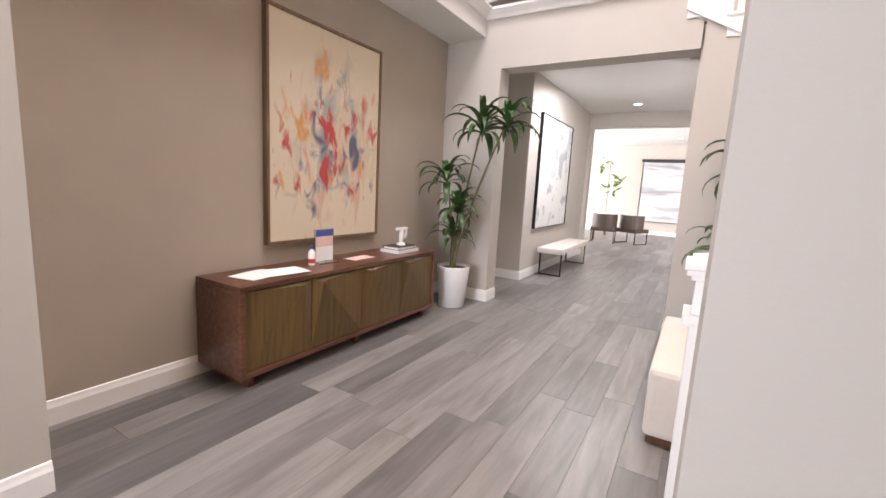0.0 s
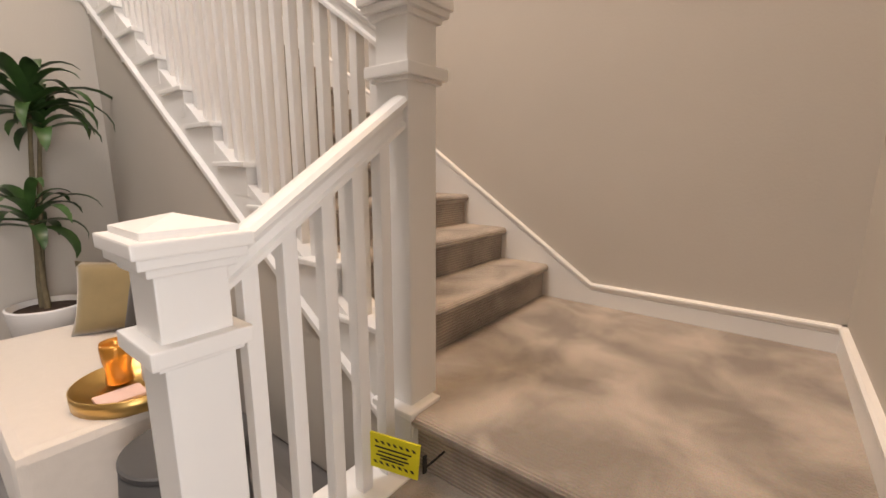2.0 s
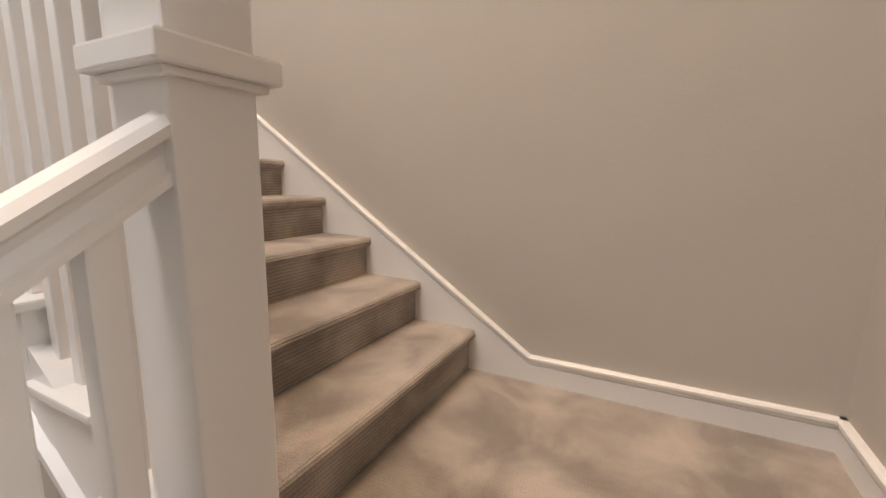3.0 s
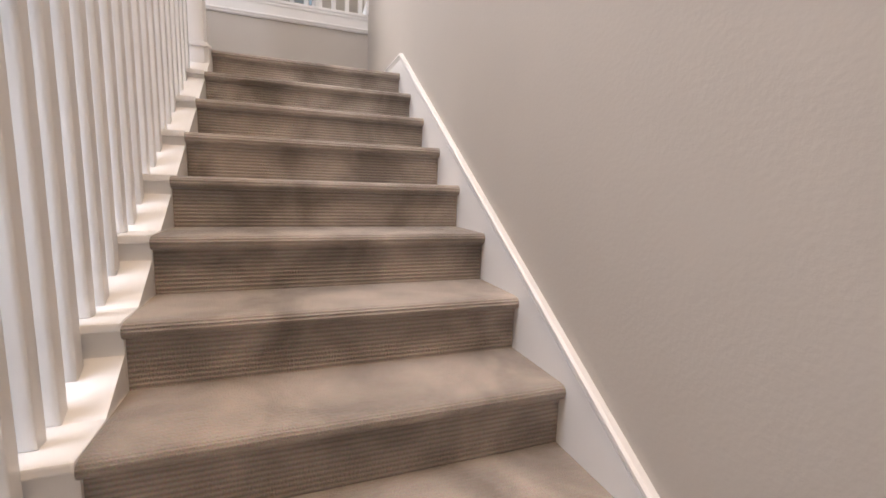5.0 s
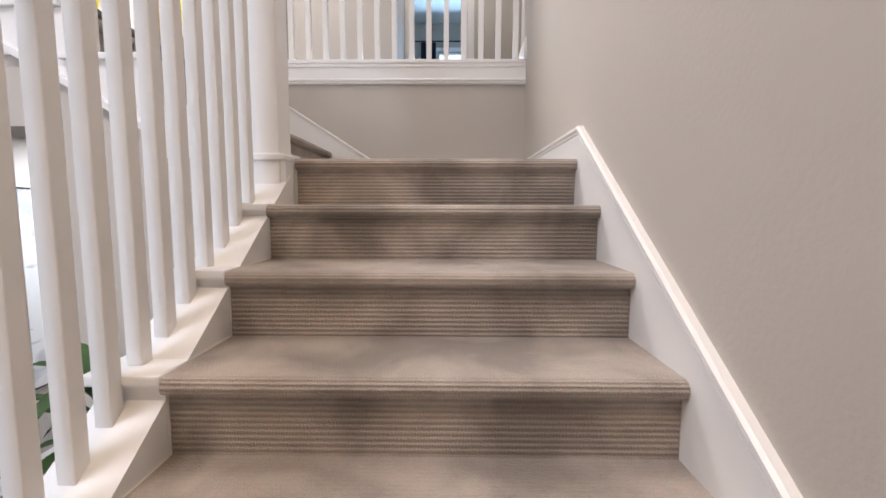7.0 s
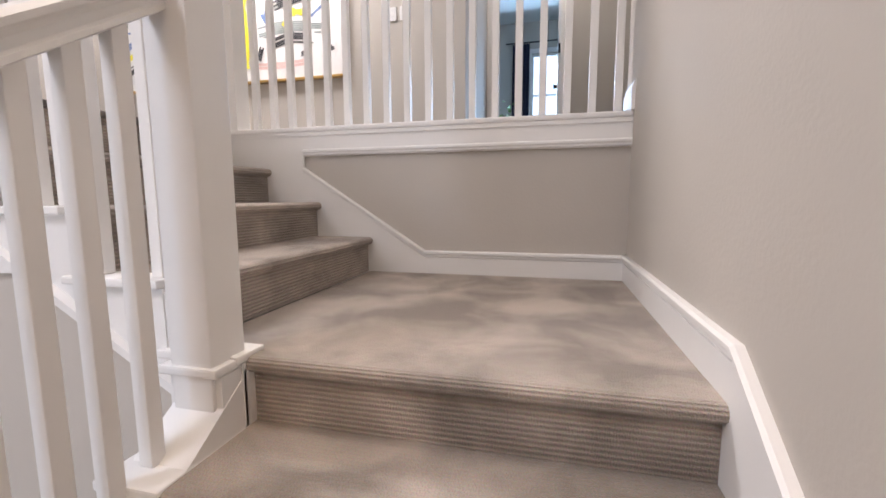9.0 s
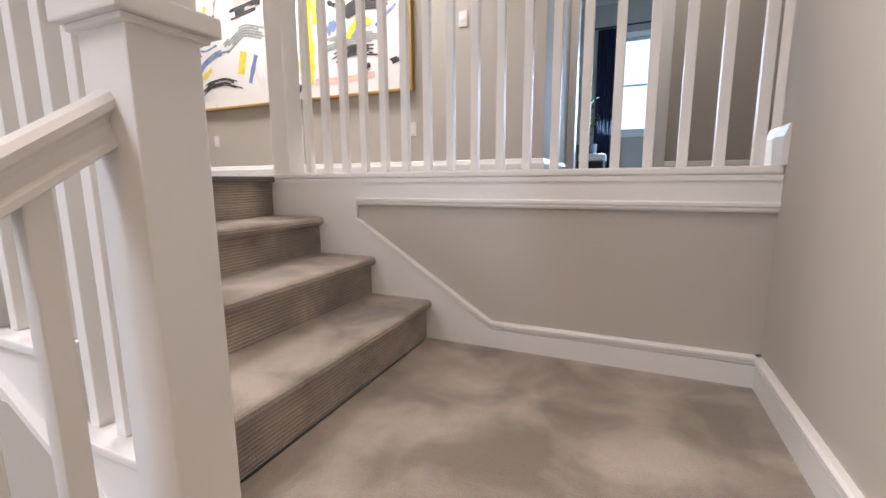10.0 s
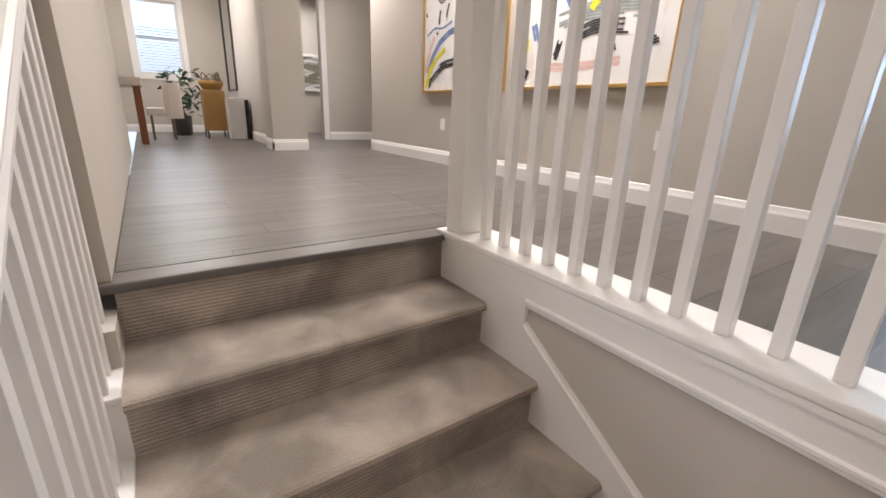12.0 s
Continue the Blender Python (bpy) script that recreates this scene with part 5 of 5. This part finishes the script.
pu = thing("air_purifier", (-7.2, 4.2, TOP), "white slab air purifier with a dark back, standing on the floor", "appliance")
part("front", boxes(((-7.30, 4.0, TOP), (-7.05, 4.24, TOP + 0.62)), bevel=0.015), "ceramic", pu)
part("back", boxes(((-7.29, 4.242, TOP + 0.01), (-7.06, 4.30, TOP + 0.60)), bevel=0.01), "charcoal", pu)
mi = thing("floor_mirror", (-8.2, 4.40, TOP), "tall framed mirror on the loft wall", "mirror")
part("frame", boxes(((-8.85, 4.30, TOP + 0.75), (-8.0, 4.329, TOP + 0.78)), ((-8.85, 4.30, TOP + 2.3), (-8.0, 4.329, TOP + 2.33)), ((-8.85, 4.30, TOP + 0.78), (-8.82, 4.329, TOP + 2.3)), ((-8.03, 4.30, TOP + 0.78), (-8.0, 4.329, TOP + 2.3))), "charcoal", mi)
part("glass", boxes(((-8.819, 4.315, TOP + 0.781), (-8.031, 4.325, TOP + 2.299))), "mirror", mi)
de = thing("desk", (-6.6, 2.6, TOP), "white desk with a rust-coloured wooden leg in the loft", "desk")
part("tabletop", boxes(((-7.6, 2.3, TOP + 0.70), (-6.3, 2.96, TOP + 0.80)), bevel=0.01), "linen", de)
part("leg", boxes(((-6.40, 2.86, TOP), (-6.33, 2.94, TOP + 0.699)), bevel=0.004), "rust", de)
part("leg", boxes(((-7.58, 2.86, TOP), (-7.51, 2.94, TOP + 0.699)), bevel=0.004), "rust", de)
oc = thing("desk_chair", (-7.25, 3.2, TOP), "white upholstered tub chair drawn up to the desk in the loft", "chair")
arc = [(0.22 * math.cos(math.pi * i / 12), 0.22 * math.sin(math.pi * i / 12)) for i in range(13)]
part("backrest", prism(bmesh.new(), [(-7.25 + a, 3.2 + b) for a, b in arc] + [(-7.25 + a * 0.8, 3.2 + b * 0.8) for a, b in arc[::-1]], 2, TOP + 0.30, TOP + 0.78), "linen", oc)
part("seat", boxes(((-7.46, 2.97, TOP + 0.34), (-7.04, 3.19, TOP + 0.44)), bevel=0.02), "linen", oc)
for a, b in ((-7.44, 3.0), (-7.09, 3.0), (-7.42, 3.26), (-7.11, 3.26)):
    part("leg", boxes(((a, b, TOP), (a + 0.03, b + 0.03, TOP + 0.339))), "frame_wood", oc)
# twigs heaped in the basket
rng = random.Random(5)
tw = thing("dry_twigs", (-7.55, 3.87, TOP + 0.76), "curled brown dry twigs heaped in the woven basket", "dried branches")
for i in range(16):
    a, r, h = rng.uniform(0, 6.3), rng.uniform(0.05, 0.15), rng.uniform(0.06, 0.20)
    bm, prev = bmesh.new(), None
    for j in range(8):
        t = j / 7
        c = Vector((-7.55 + math.cos(a + 2.4 * t) * r, 3.87 + math.sin(a + 2.4 * t) * r, TOP + 0.80 + h * math.sin(math.pi * t)))
        ring = [bm.verts.new(c + Vector((0.006 * math.cos(k * 1.571), 0.006 * math.sin(k * 1.571), 0.004 * math.cos(k * 3.14)))) for k in range(4)]
        if prev:
            for k in range(4):
                bm.faces.new((prev[k], prev[(k + 1) % 4], ring[(k + 1) % 4], ring[k]))
        prev = ring
    part("twig", bm, "stem", tw)
pd = picture("bath_painting", 0, -9.08, 5.35, 6.3, 4.14, 4.86, 1, "art_bath", "white", "small landscape print in a white frame in the bathroom", 0.05)

# ---- floor planks, each a piece ----
def planks(root, x0, x1, y0, y1, z, width, seed, skip=None, thick=0.011, mat="plank"):
    rng = random.Random(seed)
    shared = {}
    x = x0
    while x < x1 - 0.01:
        w = min(width, x1 - x)
        y = y0 - rng.uniform(0, 1.2)
        while y < y1:
            ln = rng.choice((0.9, 1.2, 1.5, 1.8))
            a, b = max(y, y0), min(y + ln, y1)
            y += ln
            if b - a < 0.02 or (skip and skip(x + w / 2, a, b)):
                continue
            key = (round(w, 3), round(b - a, 3))
            if key not in shared:
                bm = boxes(((0.0006, 0.0008, -thick), (w - 0.0006, b - a - 0.0008, 0)), bevel=0.0009)
                bmesh.ops.recalc_face_normals(bm, faces=bm.faces)
                me = bpy.data.meshes.new("plank")
                bm.to_mesh(me)
                bm.free()
                me.materials.append(M[mat])
                shared[key] = me
            ob = new("plank", shared[key])
            ob.parent = root
            ob.location = (x, a, z)
        x += width


fl = tagged(new("floor"), "grey-brown hardwood plank floor", "", "", "structure")
planks(fl, -3.72, -0.145, -4.9, FOYER_N + 0.21, 0.0, 0.19, 11, skip=lambda x, a, b: x > -0.72 and b < 0.0 and a > -1.2)
planks(fl, -4.5, -0.9, FOYER_N + 0.21, 7.9, 0.0, 0.19, 12)
planks(fl, -7.0, 3.0, 7.9, 15.0, 0.0, 0.19, 13)
fu = tagged(new("floor_upper"), "grey-brown hardwood plank floor upstairs", "", "", "structure")
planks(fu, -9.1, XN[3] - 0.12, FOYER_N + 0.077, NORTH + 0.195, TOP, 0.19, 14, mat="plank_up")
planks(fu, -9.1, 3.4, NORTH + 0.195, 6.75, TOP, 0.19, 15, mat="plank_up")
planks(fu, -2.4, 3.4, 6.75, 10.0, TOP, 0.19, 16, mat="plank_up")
